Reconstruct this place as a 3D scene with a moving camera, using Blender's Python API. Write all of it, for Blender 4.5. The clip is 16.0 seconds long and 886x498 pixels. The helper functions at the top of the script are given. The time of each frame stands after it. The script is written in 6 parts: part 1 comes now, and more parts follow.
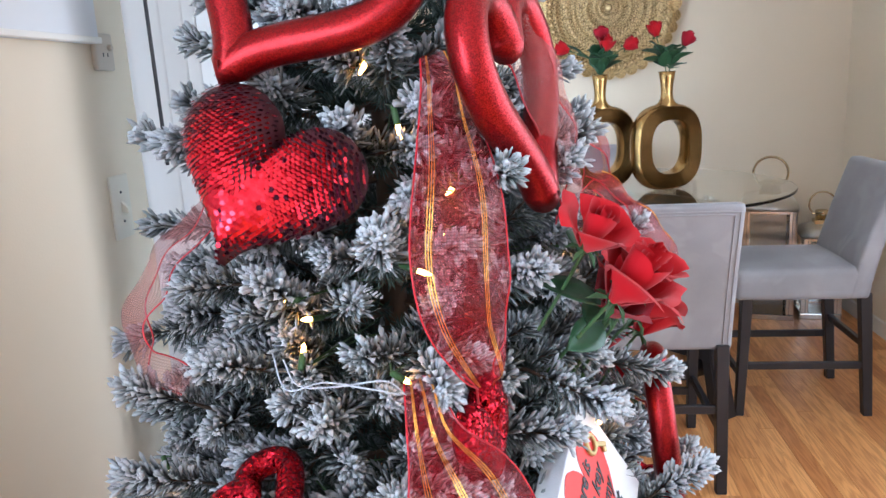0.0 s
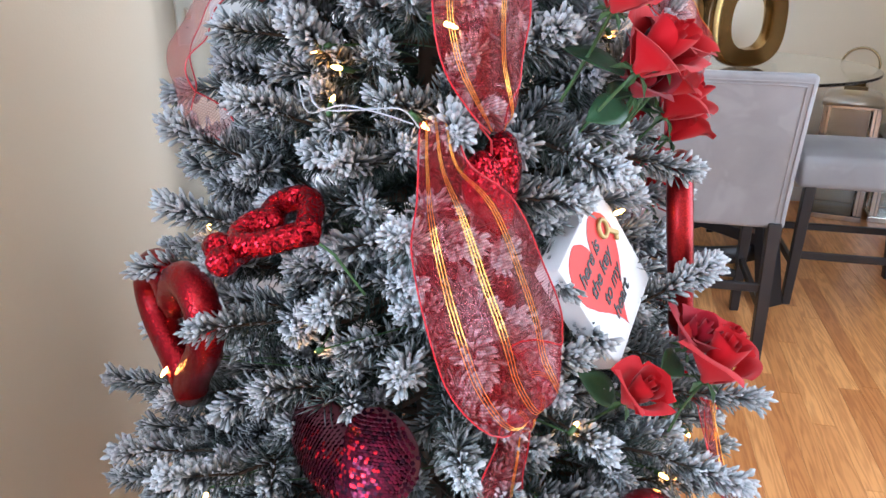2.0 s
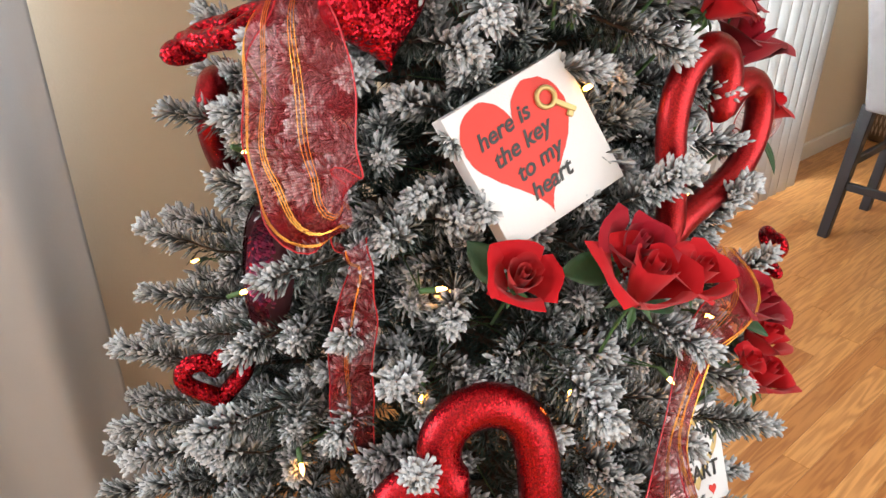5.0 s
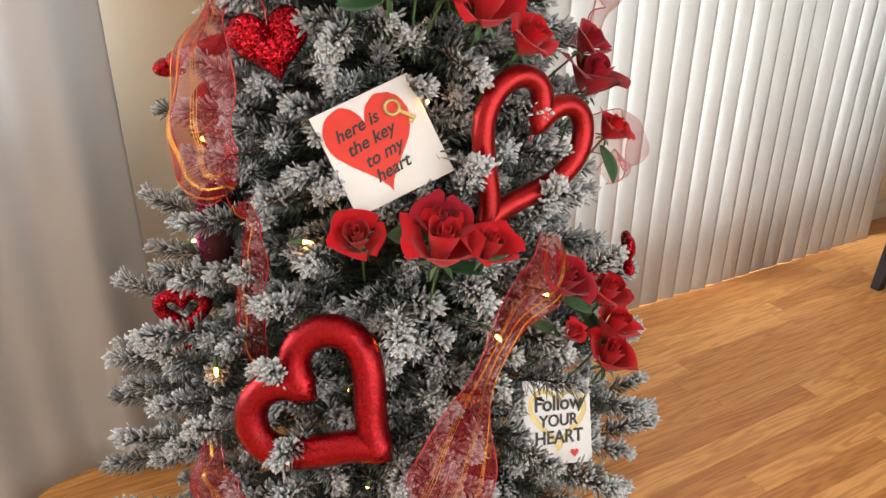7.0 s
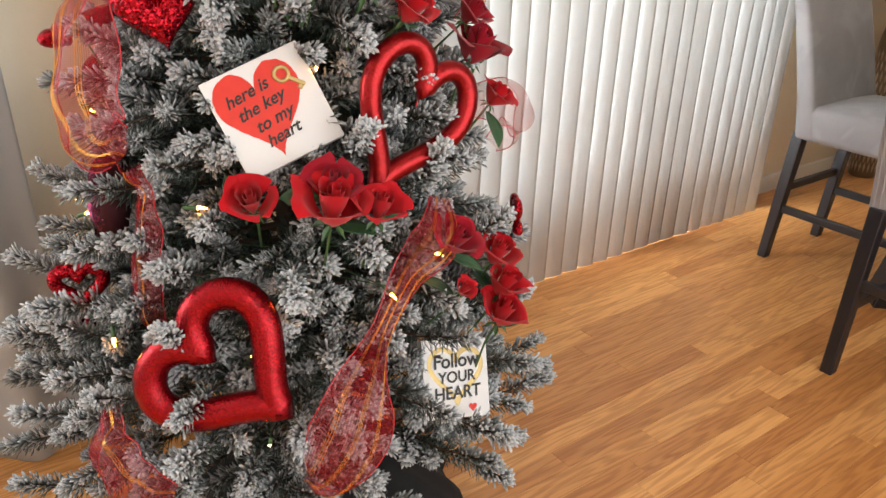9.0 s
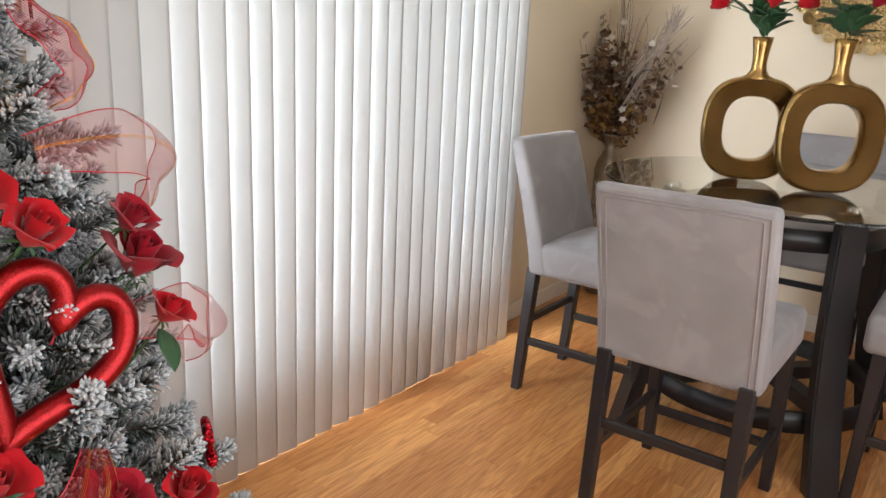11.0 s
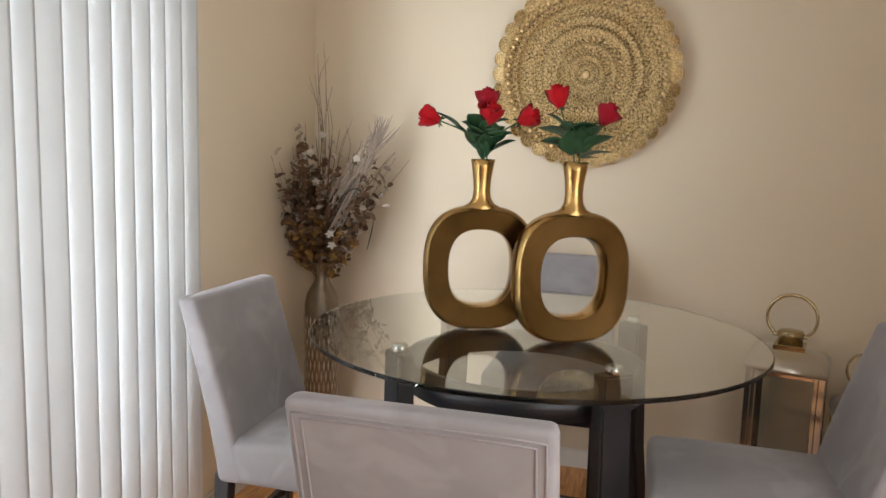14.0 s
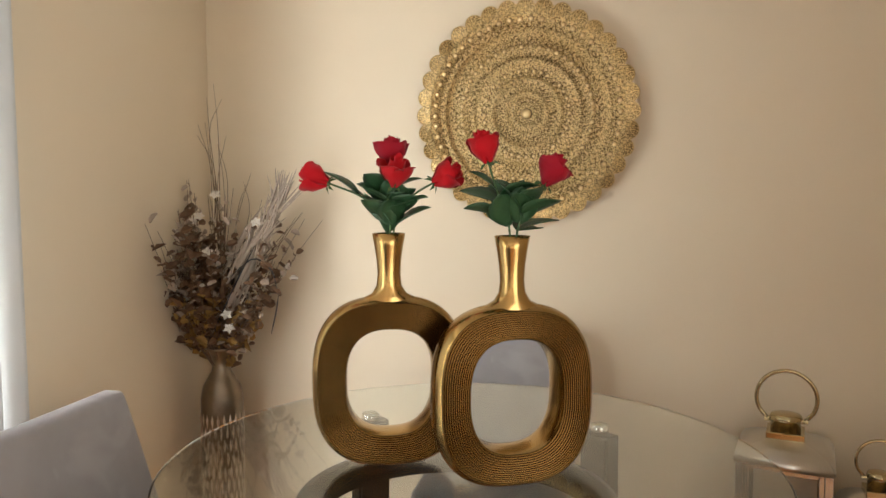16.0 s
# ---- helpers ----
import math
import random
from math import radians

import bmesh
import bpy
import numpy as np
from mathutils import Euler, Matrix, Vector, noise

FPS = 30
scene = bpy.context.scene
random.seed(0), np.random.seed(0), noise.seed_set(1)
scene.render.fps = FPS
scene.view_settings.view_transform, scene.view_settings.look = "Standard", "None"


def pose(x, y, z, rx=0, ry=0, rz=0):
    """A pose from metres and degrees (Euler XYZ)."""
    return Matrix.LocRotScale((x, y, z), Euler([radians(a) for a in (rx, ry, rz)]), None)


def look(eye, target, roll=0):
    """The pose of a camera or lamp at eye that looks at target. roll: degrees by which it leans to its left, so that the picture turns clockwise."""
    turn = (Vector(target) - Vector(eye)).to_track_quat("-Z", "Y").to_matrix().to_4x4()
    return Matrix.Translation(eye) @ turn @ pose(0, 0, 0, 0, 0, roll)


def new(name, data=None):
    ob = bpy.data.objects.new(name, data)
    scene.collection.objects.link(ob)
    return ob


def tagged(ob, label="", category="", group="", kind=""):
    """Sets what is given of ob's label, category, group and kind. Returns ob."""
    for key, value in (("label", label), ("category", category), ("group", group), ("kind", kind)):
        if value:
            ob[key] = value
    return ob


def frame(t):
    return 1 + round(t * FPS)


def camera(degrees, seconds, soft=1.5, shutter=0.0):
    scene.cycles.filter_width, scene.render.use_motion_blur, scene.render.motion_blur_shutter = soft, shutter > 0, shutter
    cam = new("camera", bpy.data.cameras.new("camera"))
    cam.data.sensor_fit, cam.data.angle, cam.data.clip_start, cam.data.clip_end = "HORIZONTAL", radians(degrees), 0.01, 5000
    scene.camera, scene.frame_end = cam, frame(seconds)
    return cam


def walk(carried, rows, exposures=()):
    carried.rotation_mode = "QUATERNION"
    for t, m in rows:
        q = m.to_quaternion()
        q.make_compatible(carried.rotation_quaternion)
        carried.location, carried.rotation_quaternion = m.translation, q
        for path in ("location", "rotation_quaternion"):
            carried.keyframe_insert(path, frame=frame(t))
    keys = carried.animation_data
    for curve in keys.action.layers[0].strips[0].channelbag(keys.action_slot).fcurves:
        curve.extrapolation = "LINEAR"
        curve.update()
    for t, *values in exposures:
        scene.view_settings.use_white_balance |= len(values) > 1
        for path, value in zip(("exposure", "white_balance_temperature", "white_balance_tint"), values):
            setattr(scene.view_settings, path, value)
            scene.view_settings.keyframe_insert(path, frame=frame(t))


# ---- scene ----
cam = camera(60.9, 16.0)
PATH = [
    (0, (0.849, 1.049, 1.409), (0.6, 2.986, 0.978), -3.1),
    (0.5, (0.845, 1.03, 1.379), (0.622, 2.948, 0.86), -2.7),
    (1, (0.826, 1.004, 1.342), (0.595, 2.901, 0.753), -1.9),
    (1.5, (0.842, 0.975, 1.317), (0.552, 2.842, 0.659), -0.6),
    (2.5, (1.004, 1.061, 1.261), (0.426, 2.817, 0.499), 0.7),
    (3, (1.101, 1.169, 1.23), (0.364, 2.819, 0.374), 0.1),
    (3.5, (1.107, 1.197, 1.214), (0.317, 2.789, 0.297), 0.6),
    (5.8, (1.583, 1.253, 1.229), (0.068, 2.224, 0.355), 0.7),
    (6, (1.625, 1.249, 1.243), (0.091, 2.191, 0.371), 0.5),
    (6.5, (1.708, 1.287, 1.253), (0.151, 2.21, 0.404), 1.0),
    (7, (1.812, 1.366, 1.256), (0.236, 2.292, 0.445), 1.0),
    (7.5, (1.855, 1.42, 1.24), (0.286, 2.354, 0.424), 1.2),
    (8, (1.88, 1.399, 1.227), (0.321, 2.339, 0.398), 0.9),
    (8.2, (1.886, 1.365, 1.227), (0.343, 2.316, 0.383), 0.9),
    (10.3, (1.876, 1.436, 1.286), (0.607, 2.845, 0.653), 2.8),
    (10.5, (1.872, 1.49, 1.298), (0.628, 2.938, 0.701), 2.7),
    (11, (1.838, 1.585, 1.329), (0.708, 3.148, 0.807), 2.8),
    (12, (1.642, 1.71, 1.354), (0.809, 3.483, 0.951), 2.4),
    (12.5, (1.585, 1.828, 1.361), (0.876, 3.662, 0.997), 1.9),
    (13, (1.593, 1.999, 1.374), (0.973, 3.872, 1.046), 1.9),
    (13.5, (1.61, 2.178, 1.397), (1.039, 4.073, 1.111), 1.8),
    (14, (1.589, 2.269, 1.415), (1.066, 4.184, 1.166), 1.7),
    (14.5, (1.503, 2.378, 1.424), (1.031, 4.311, 1.22), 1.2),
    (15, (1.451, 2.502, 1.448), (1.031, 4.449, 1.263), 0.5),
    (15.5, (1.466, 2.636, 1.451), (1.066, 4.589, 1.29), 0.2),
    (16, (1.561, 2.853, 1.487), (1.148, 4.805, 1.34), -0.2),
]
EXPOSURES = [(0.0, 0.45, 5200, 8), (1.5, 0.52, 5200, 8), (3.5, 0.56, 5600, 9), (6.0, 0.2, 6750, 9), (8.2, 0.08, 6800, 9), (10.5, 0.12, 6300, 10), (11.3, 0.05, 6300, 10), (12.5, 0.0, 6300, 10), (14.5, 0.05, 6350, 10), (16.0, 0.14, 6850, 10)]
walk(cam, [(t, look(eye, target, roll)) for t, eye, target, roll in PATH], EXPOSURES)

# ---- world and light ----
world = bpy.data.worlds.new("world")
scene.world = world
world.use_nodes = True
wn = world.node_tree
sky = wn.nodes.new("ShaderNodeTexSky")
sky.sky_type = "NISHITA"
sky.sun_disc = False
sky.sun_elevation, sky.sun_rotation = radians(48), radians(-100)
wn.links.new(sky.outputs[0], wn.nodes["Background"].inputs[0])
wn.nodes["Background"].inputs[1].default_value = 0.12


def window_light(name, place, power, colour, size):
    lamp = bpy.data.lights.new(name, "AREA")
    lamp.shape, lamp.size, lamp.size_y = "RECTANGLE", size[0], size[1]
    lamp.energy, lamp.color = power, colour
    ob = new(name, lamp)
    ob.matrix_world = place
    return ob


# daylight in the sliding door and curtained window; unseen windows behind the walker and east added as fill
window_light("daylight_door", look((0.012, 3.55, 1.125), (1.0, 3.55, 1.125)), 180, (0.89, 0.95, 1.0), (1.66, 1.81))
window_light("daylight_curtain", look((0.012, 0.15, 1.45), (1.0, 0.15, 1.45)), 84, (0.90, 0.95, 1.0), (2.6, 1.14))
window_light("fill_rear", look((1.50, -2.33, 1.25), (1.50, 0, 1.15)), 9, (0.97, 0.98, 1.0), (2.0, 1.7))
window_light("fill_east", look((2.612, 2.25, 1.3), (0.0, 2.25, 1.2)), 34, (1.0, 0.985, 0.96), (2.1, 1.5))

# ---- materials ----


def material(name, colour, rough=0.5, metal=0.0, var=0.12, scale=8.0, bump=0.0, bump_scale=60.0, fine=0.06, **more):
    """A principled material with colour variation at two scales and fine relief."""
    m = bpy.data.materials.new(name)
    m.use_nodes = True
    nt = m.node_tree
    n, l = nt.nodes, nt.links
    b = n["Principled BSDF"]
    tc = n.new("ShaderNodeTexCoord")
    big, small = n.new("ShaderNodeTexNoise"), n.new("ShaderNodeTexNoise")
    big.inputs["Scale"].default_value, small.inputs["Scale"].default_value = scale, bump_scale
    big.inputs["Detail"].default_value = 4
    l.new(tc.outputs["Object"], big.inputs["Vector"])
    l.new(tc.outputs["Object"], small.inputs["Vector"])
    mix = n.new("ShaderNodeMix")
    mix.data_type, mix.blend_type = "RGBA", "MIX"
    mix.inputs["A"].default_value = (*[c * (1 - var) for c in colour], 1)
    mix.inputs["B"].default_value = (*[min(1, c * (1 + var)) for c in colour], 1)
    add = n.new("ShaderNodeMath")
    add.operation = "MULTIPLY_ADD"
    add.inputs[1].default_value = fine * 4
    l.new(small.outputs["Fac"], add.inputs[0])
    l.new(big.outputs["Fac"], add.inputs[2])
    sub = n.new("ShaderNodeMath")
    sub.operation, sub.use_clamp = "SUBTRACT", True
    sub.inputs[1].default_value = fine * 2
    l.new(add.outputs[0], sub.inputs[0])
    l.new(sub.outputs[0], mix.inputs["Factor"])
    l.new(mix.outputs["Result"], b.inputs["Base Color"])
    b.inputs["Roughness"].default_value, b.inputs["Metallic"].default_value = rough, metal
    if bump:
        bp = n.new("ShaderNodeBump")
        bp.inputs["Strength"].default_value, bp.inputs["Distance"].default_value = bump, 0.002
        l.new(small.outputs["Fac"], bp.inputs["Height"])
        l.new(bp.outputs[0], b.inputs["Normal"])
    for key, value in more.items():
        b.inputs[key.replace("_", " ")].default_value = value
    return m


def tree_of(m):
    return m.node_tree.nodes, m.node_tree.links, m.node_tree.nodes["Principled BSDF"]


WALL = material("wall_paint", (0.76, 0.655, 0.50), 0.75, var=0.03, scale=1.5, bump=0.12, bump_scale=220, fine=0.02)
CEIL = material("ceiling_paint", (0.80, 0.78, 0.74), 0.9, var=0.02, bump=0.2, bump_scale=120)
TRIM = material("trim_paint", (0.80, 0.77, 0.71), 0.4, var=0.03)
SWITCH = material("ivory_plastic", (0.72, 0.66, 0.54), 0.35, var=0.03)
BOX = material("beige_plastic", (0.55, 0.47, 0.37), 0.4, var=0.05)
BLACK = material("black_wood", (0.016, 0.015, 0.018), 0.38, var=0.3, scale=12, bump=0.15, bump_scale=90)
CHROME = material("chrome", (0.55, 0.54, 0.52), 0.10, 1.0, var=0.05)
STEEL = material("brushed_steel", (0.62, 0.60, 0.57), 0.28, 1.0, var=0.08, bump=0.05, bump_scale=300)
GOLD = material("gold_leaf", (0.45, 0.285, 0.105), 0.21, 1.0, var=0.14, scale=14, bump=0.12, bump_scale=140)
GOLD_DARK = material("antique_gold", (0.165, 0.092, 0.03), 0.27, 1.0, var=0.16, scale=18, bump=0.04, bump_scale=180)
STEM = material("stem_green", (0.05, 0.11, 0.035), 0.5, var=0.3)
LEAF = material("leaf_green", (0.025, 0.075, 0.03), 0.45, var=0.45, scale=30, bump=0.2, bump_scale=120)
SKIRT = material("black_velvet", (0.008, 0.008, 0.009), 0.9, var=0.4, scale=40, bump=0.5, bump_scale=150)
BARK = material("tree_bark", (0.07, 0.045, 0.03), 0.8, var=0.3)
CANVAS = material("white_canvas", (0.70, 0.70, 0.71), 0.6, var=0.02, bump=0.2, bump_scale=500)
INK_RED = material("red_print", (0.62, 0.028, 0.015), 0.55, var=0.12, scale=60)
INK_BLACK = material("black_print", (0.015, 0.013, 0.013), 0.5, var=0.1)
INK_GOLD = material("gold_print", (0.50, 0.37, 0.15), 0.4, 0.4, var=0.15, scale=50)
TWIG = material("dried_twig", (0.13, 0.085, 0.05), 0.8, var=0.35, scale=30)
DRIED = material("dried_leaf", (0.13, 0.068, 0.033), 0.75, var=0.5, scale=40)
DRIED_PALE = material("dried_pale", (0.36, 0.29, 0.23), 0.8, var=0.35, scale=40)
DRIED_GOLD = material("dried_yellow", (0.27, 0.15, 0.035), 0.7, var=0.4, scale=40)
TALLVASE = material("pewter_vase", (0.23, 0.185, 0.135), 0.33, 0.85, var=0.25, scale=25, bump=0.2)
WIRE = material("clear_wire", (0.40, 0.43, 0.47), 0.25, var=0.05)
RUBBER = material("black_rubber", (0.02, 0.02, 0.022), 0.6, var=0.2)


def velvet():
    m = material("grey_velvet", (0.285, 0.273, 0.28), 0.85, var=0.30, scale=6, bump=0.25, bump_scale=700, fine=0.04)
    n, l, b = tree_of(m)
    b.inputs["Sheen Weight"].default_value = 0.45
    b.inputs["Sheen Roughness"].default_value = 0.35
    b.inputs["Sheen Tint"].default_value = (0.80, 0.78, 0.84, 1)
    # nap brushed the other way in soft patches
    tc, ns, rng, mx = n.new("ShaderNodeTexCoord"), n.new("ShaderNodeTexNoise"), n.new("ShaderNodeMapRange"), n.new("ShaderNodeMix")
    ns.inputs["Scale"].default_value, ns.inputs["Detail"].default_value, ns.inputs["Distortion"].default_value = 6.5, 2.0, 1.0
    l.new(tc.outputs["Object"], ns.inputs["Vector"])
    rng.inputs["From Min"].default_value, rng.inputs["From Max"].default_value = 0.52, 0.62
    rng.inputs["To Max"].default_value = 0.25
    l.new(ns.outputs["Fac"], rng.inputs["Value"])
    mx.data_type = "RGBA"
    l.new(b.inputs["Base Color"].links[0].from_socket, mx.inputs["A"])
    mx.inputs["B"].default_value = (0.44, 0.425, 0.435, 1)
    l.new(rng.outputs[0], mx.inputs["Factor"])
    l.new(mx.outputs["Result"], b.inputs["Base Color"])
    return m


VELVET = velvet()
PIPING = material("velvet_piping", (0.30, 0.28, 0.285), 0.8, var=0.1)


def floor_wood():
    m = bpy.data.materials.new("oak_strip")
    m.use_nodes = True
    n, l, b = tree_of(m)
    info, tc = n.new("ShaderNodeObjectInfo"), n.new("ShaderNodeNewGeometry")
    comb = n.new("ShaderNodeCombineXYZ")
    r37 = n.new("ShaderNodeMath")
    r37.operation, r37.inputs[1].default_value = "MULTIPLY", 37.0
    isl = n.new("ShaderNodeMath")
    isl.operation = "ADD"
    l.new(info.outputs["Random"], isl.inputs[0])
    l.new(tc.outputs["Random Per Island"], isl.inputs[1])
    l.new(isl.outputs[0], r37.inputs[0])
    l.new(r37.outputs[0], comb.inputs["X"])
    l.new(r37.outputs[0], comb.inputs["Y"])
    off = n.new("ShaderNodeVectorMath")
    off.operation = "ADD"
    l.new(tc.outputs["Position"], off.inputs[0])
    l.new(comb.outputs[0], off.inputs[1])
    sc = n.new("ShaderNodeVectorMath")
    sc.operation = "MULTIPLY"
    sc.inputs[1].default_value = (15, 1.1, 1)
    l.new(off.outputs[0], sc.inputs[0])
    warp = n.new("ShaderNodeTexNoise")
    warp.inputs["Scale"].default_value, warp.inputs["Detail"].default_value = 1.3, 3
    l.new(sc.outputs[0], warp.inputs["Vector"])
    rings = n.new("ShaderNodeMath")
    rings.operation, rings.inputs[1].default_value = "MULTIPLY", 60.0
    l.new(warp.outputs["Fac"], rings.inputs[0])
    sine = n.new("ShaderNodeMath")
    sine.operation = "SINE"
    l.new(rings.outputs[0], sine.inputs[0])
    fine = n.new("ShaderNodeTexNoise")
    fine.inputs["Scale"].default_value, fine.inputs["Detail"].default_value = 5.0, 6
    l.new(sc.outputs[0], fine.inputs["Vector"])
    ramp = n.new("ShaderNodeMapRange")
    ramp.inputs["From Min"].default_value, ramp.inputs["From Max"].default_value = -1.0, 1.0
    l.new(sine.outputs[0], ramp.inputs["Value"])
    grain = n.new("ShaderNodeMath")
    grain.operation = "MULTIPLY"
    l.new(ramp.outputs[0], grain.inputs[0])
    l.new(fine.outputs["Fac"], grain.inputs[1])
    tone = n.new("ShaderNodeMix")
    tone.data_type = "RGBA"
    tone.inputs["A"].default_value, tone.inputs["B"].default_value = (0.55, 0.23, 0.070, 1), (0.82, 0.42, 0.150, 1)
    frac = n.new("ShaderNodeMath")
    frac.operation = "FRACT"
    l.new(isl.outputs[0], frac.inputs[0])
    l.new(frac.outputs[0], tone.inputs["Factor"])
    dark = n.new("ShaderNodeMix")
    dark.data_type, dark.blend_type = "RGBA", "MULTIPLY"
    dark.inputs["B"].default_value = (0.52, 0.37, 0.23, 1)
    l.new(tone.outputs["Result"], dark.inputs["A"])
    l.new(grain.outputs[0], dark.inputs["Factor"])
    l.new(dark.outputs["Result"], b.inputs["Base Color"])
    rg = n.new("ShaderNodeMapRange")
    rg.inputs["To Min"].default_value, rg.inputs["To Max"].default_value = 0.26, 0.40
    l.new(fine.outputs["Fac"], rg.inputs["Value"])
    l.new(rg.outputs[0], b.inputs["Roughness"])
    return m


OAK = floor_wood()
GAP = material("floor_joint", (0.22, 0.11, 0.045), 0.8)


def translucent(name, colour, amount, rough=0.6, var=0.03, weave=0.0):
    m = material(name, colour, rough, var=var, bump=0.1, bump_scale=300)
    n, l, b = tree_of(m)
    out = n["Material Output"]
    tr, mx = n.new("ShaderNodeBsdfTranslucent"), n.new("ShaderNodeMixShader")
    tr.inputs["Color"].default_value = (*colour, 1)
    mx.inputs[0].default_value = amount
    l.new(b.outputs[0], mx.inputs[1])
    l.new(tr.outputs[0], mx.inputs[2])
    l.new(mx.outputs[0], out.inputs[0])
    return m


SLAT = translucent("pvc_slat", (0.62, 0.625, 0.62), 0.18, 0.5)
CURTAIN = translucent("white_curtain", (0.54, 0.55, 0.565), 0.30, 0.9)


def glass(name, tint, rough=0.0):
    m = bpy.data.materials.new(name)
    m.use_nodes = True
    n, l, b = tree_of(m)
    b.inputs["Base Color"].default_value = (*tint, 1)
    b.inputs["Transmission Weight"].default_value = 1
    b.inputs["Roughness"].default_value = rough
    b.inputs["IOR"].default_value = 1.5
    return m


GLASS = glass("table_glass", (0.93, 0.985, 0.965))
PANE = glass("clear_pane", (0.97, 0.99, 0.985))


def glitter(name, colour, flake=900.0, rough=0.3, strength=0.9, coat=0.0):
    """Glitter: tiny tilted flakes by a cell pattern in the normal and the brightness."""
    m = bpy.data.materials.new(name)
    m.use_nodes = True
    n, l, b = tree_of(m)
    tc, vo = n.new("ShaderNodeTexCoord"), n.new("ShaderNodeTexVoronoi")
    vo.inputs["Scale"].default_value = flake
    l.new(tc.outputs["Object"], vo.inputs["Vector"])
    sep = n.new("ShaderNodeSeparateColor")
    l.new(vo.outputs["Color"], sep.inputs[0])
    ramp = n.new("ShaderNodeMix")
    ramp.data_type = "RGBA"
    ramp.inputs["A"].default_value = (*[c * 0.45 for c in colour], 1)
    ramp.inputs["B"].default_value = (*[min(1, c * 1.5) for c in colour], 1)
    l.new(sep.outputs[0], ramp.inputs["Factor"])
    l.new(ramp.outputs["Result"], b.inputs["Base Color"])
    geo = n.new("ShaderNodeNewGeometry")
    cen = n.new("ShaderNodeVectorMath")
    cen.operation = "SUBTRACT"
    cen.inputs[1].default_value = (0.5, 0.5, 0.5)
    l.new(vo.outputs["Color"], cen.inputs[0])
    mul = n.new("ShaderNodeVectorMath")
    mul.operation = "SCALE"
    mul.inputs["Scale"].default_value = strength
    l.new(cen.outputs[0], mul.inputs[0])
    add = n.new("ShaderNodeVectorMath")
    l.new(geo.outputs["Normal"], add.inputs[0])
    l.new(mul.outputs[0], add.inputs[1])
    nor = n.new("ShaderNodeVectorMath")
    nor.operation = "NORMALIZE"
    l.new(add.outputs[0], nor.inputs[0])
    l.new(nor.outputs[0], b.inputs["Normal"])
    b.inputs["Metallic"].default_value, b.inputs["Roughness"].default_value = 0.85, rough
    b.inputs["Coat Weight"].default_value, b.inputs["Coat Roughness"].default_value = coat, 0.18
    return m


GLITTER_FINE = glitter("fine_red_glitter", (0.29, 0.004, 0.009), 1000, 0.22, 0.48, 0.12)
GLITTER = glitter("coarse_red_glitter", (0.36, 0.005, 0.014), 420, 0.25, 1.1)
GLITTER_SATIN = glitter("satin_red_glitter", (0.28, 0.008, 0.010), 1400, 0.30, 0.26, 0.1)


def by_island(name, a, b_, rough, metal=0.0, sheen=0.0):
    m = bpy.data.materials.new(name)
    m.use_nodes = True
    n, l, b = tree_of(m)
    geo, mx = n.new("ShaderNodeNewGeometry"), n.new("ShaderNodeMix")
    mx.data_type = "RGBA"
    mx.inputs["A"].default_value, mx.inputs["B"].default_value = (*a, 1), (*b_, 1)
    l.new(geo.outputs["Random Per Island"], mx.inputs["Factor"])
    l.new(mx.outputs["Result"], b.inputs["Base Color"])
    b.inputs["Roughness"].default_value, b.inputs["Metallic"].default_value = rough, metal
    b.inputs["Sheen Weight"].default_value = sheen
    b.inputs["Specular IOR Level"].default_value = 0.5 if metal else 0.12
    return m


PETAL = by_island("rose_petal", (0.36, 0.003, 0.008), (0.57, 0.008, 0.016), 0.6, 0, 0.12)
PETAL_DARK = by_island("dark_rose_petal", (0.24, 0.003, 0.012), (0.36, 0.008, 0.022), 0.6, 0, 0.12)
SEQUIN = by_island("red_sequin", (0.55, 0.008, 0.02), (0.85, 0.03, 0.05), 0.22, 0.85)
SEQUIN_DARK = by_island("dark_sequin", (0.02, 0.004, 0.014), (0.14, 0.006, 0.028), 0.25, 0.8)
FABRIC_DARK = material("dark_red_cloth", (0.06, 0.006, 0.012), 0.8, var=0.2)


def needle_material():
    """Green plastic needles with white flock, which covers the outer part of each."""
    m = bpy.data.materials.new("flocked_needles")
    m.use_nodes = True
    n, l, b = tree_of(m)
    at, geo = n.new("ShaderNodeAttribute"), n.new("ShaderNodeNewGeometry")
    at.attribute_name = "flock"
    green, white = n.new("ShaderNodeMix"), n.new("ShaderNodeMix")
    green.data_type = white.data_type = "RGBA"
    green.inputs["A"].default_value, green.inputs["B"].default_value = (0.010, 0.030, 0.022, 1), (0.045, 0.075, 0.055, 1)
    l.new(geo.outputs["Random Per Island"], green.inputs["Factor"])
    l.new(green.outputs["Result"], white.inputs["A"])
    white.inputs["B"].default_value = (0.52, 0.537, 0.56, 1)
    l.new(at.outputs["Fac"], white.inputs["Factor"])
    l.new(white.outputs["Result"], b.inputs["Base Color"])
    b.inputs["Roughness"].default_value = 0.85
    return m


NEEDLE = needle_material()


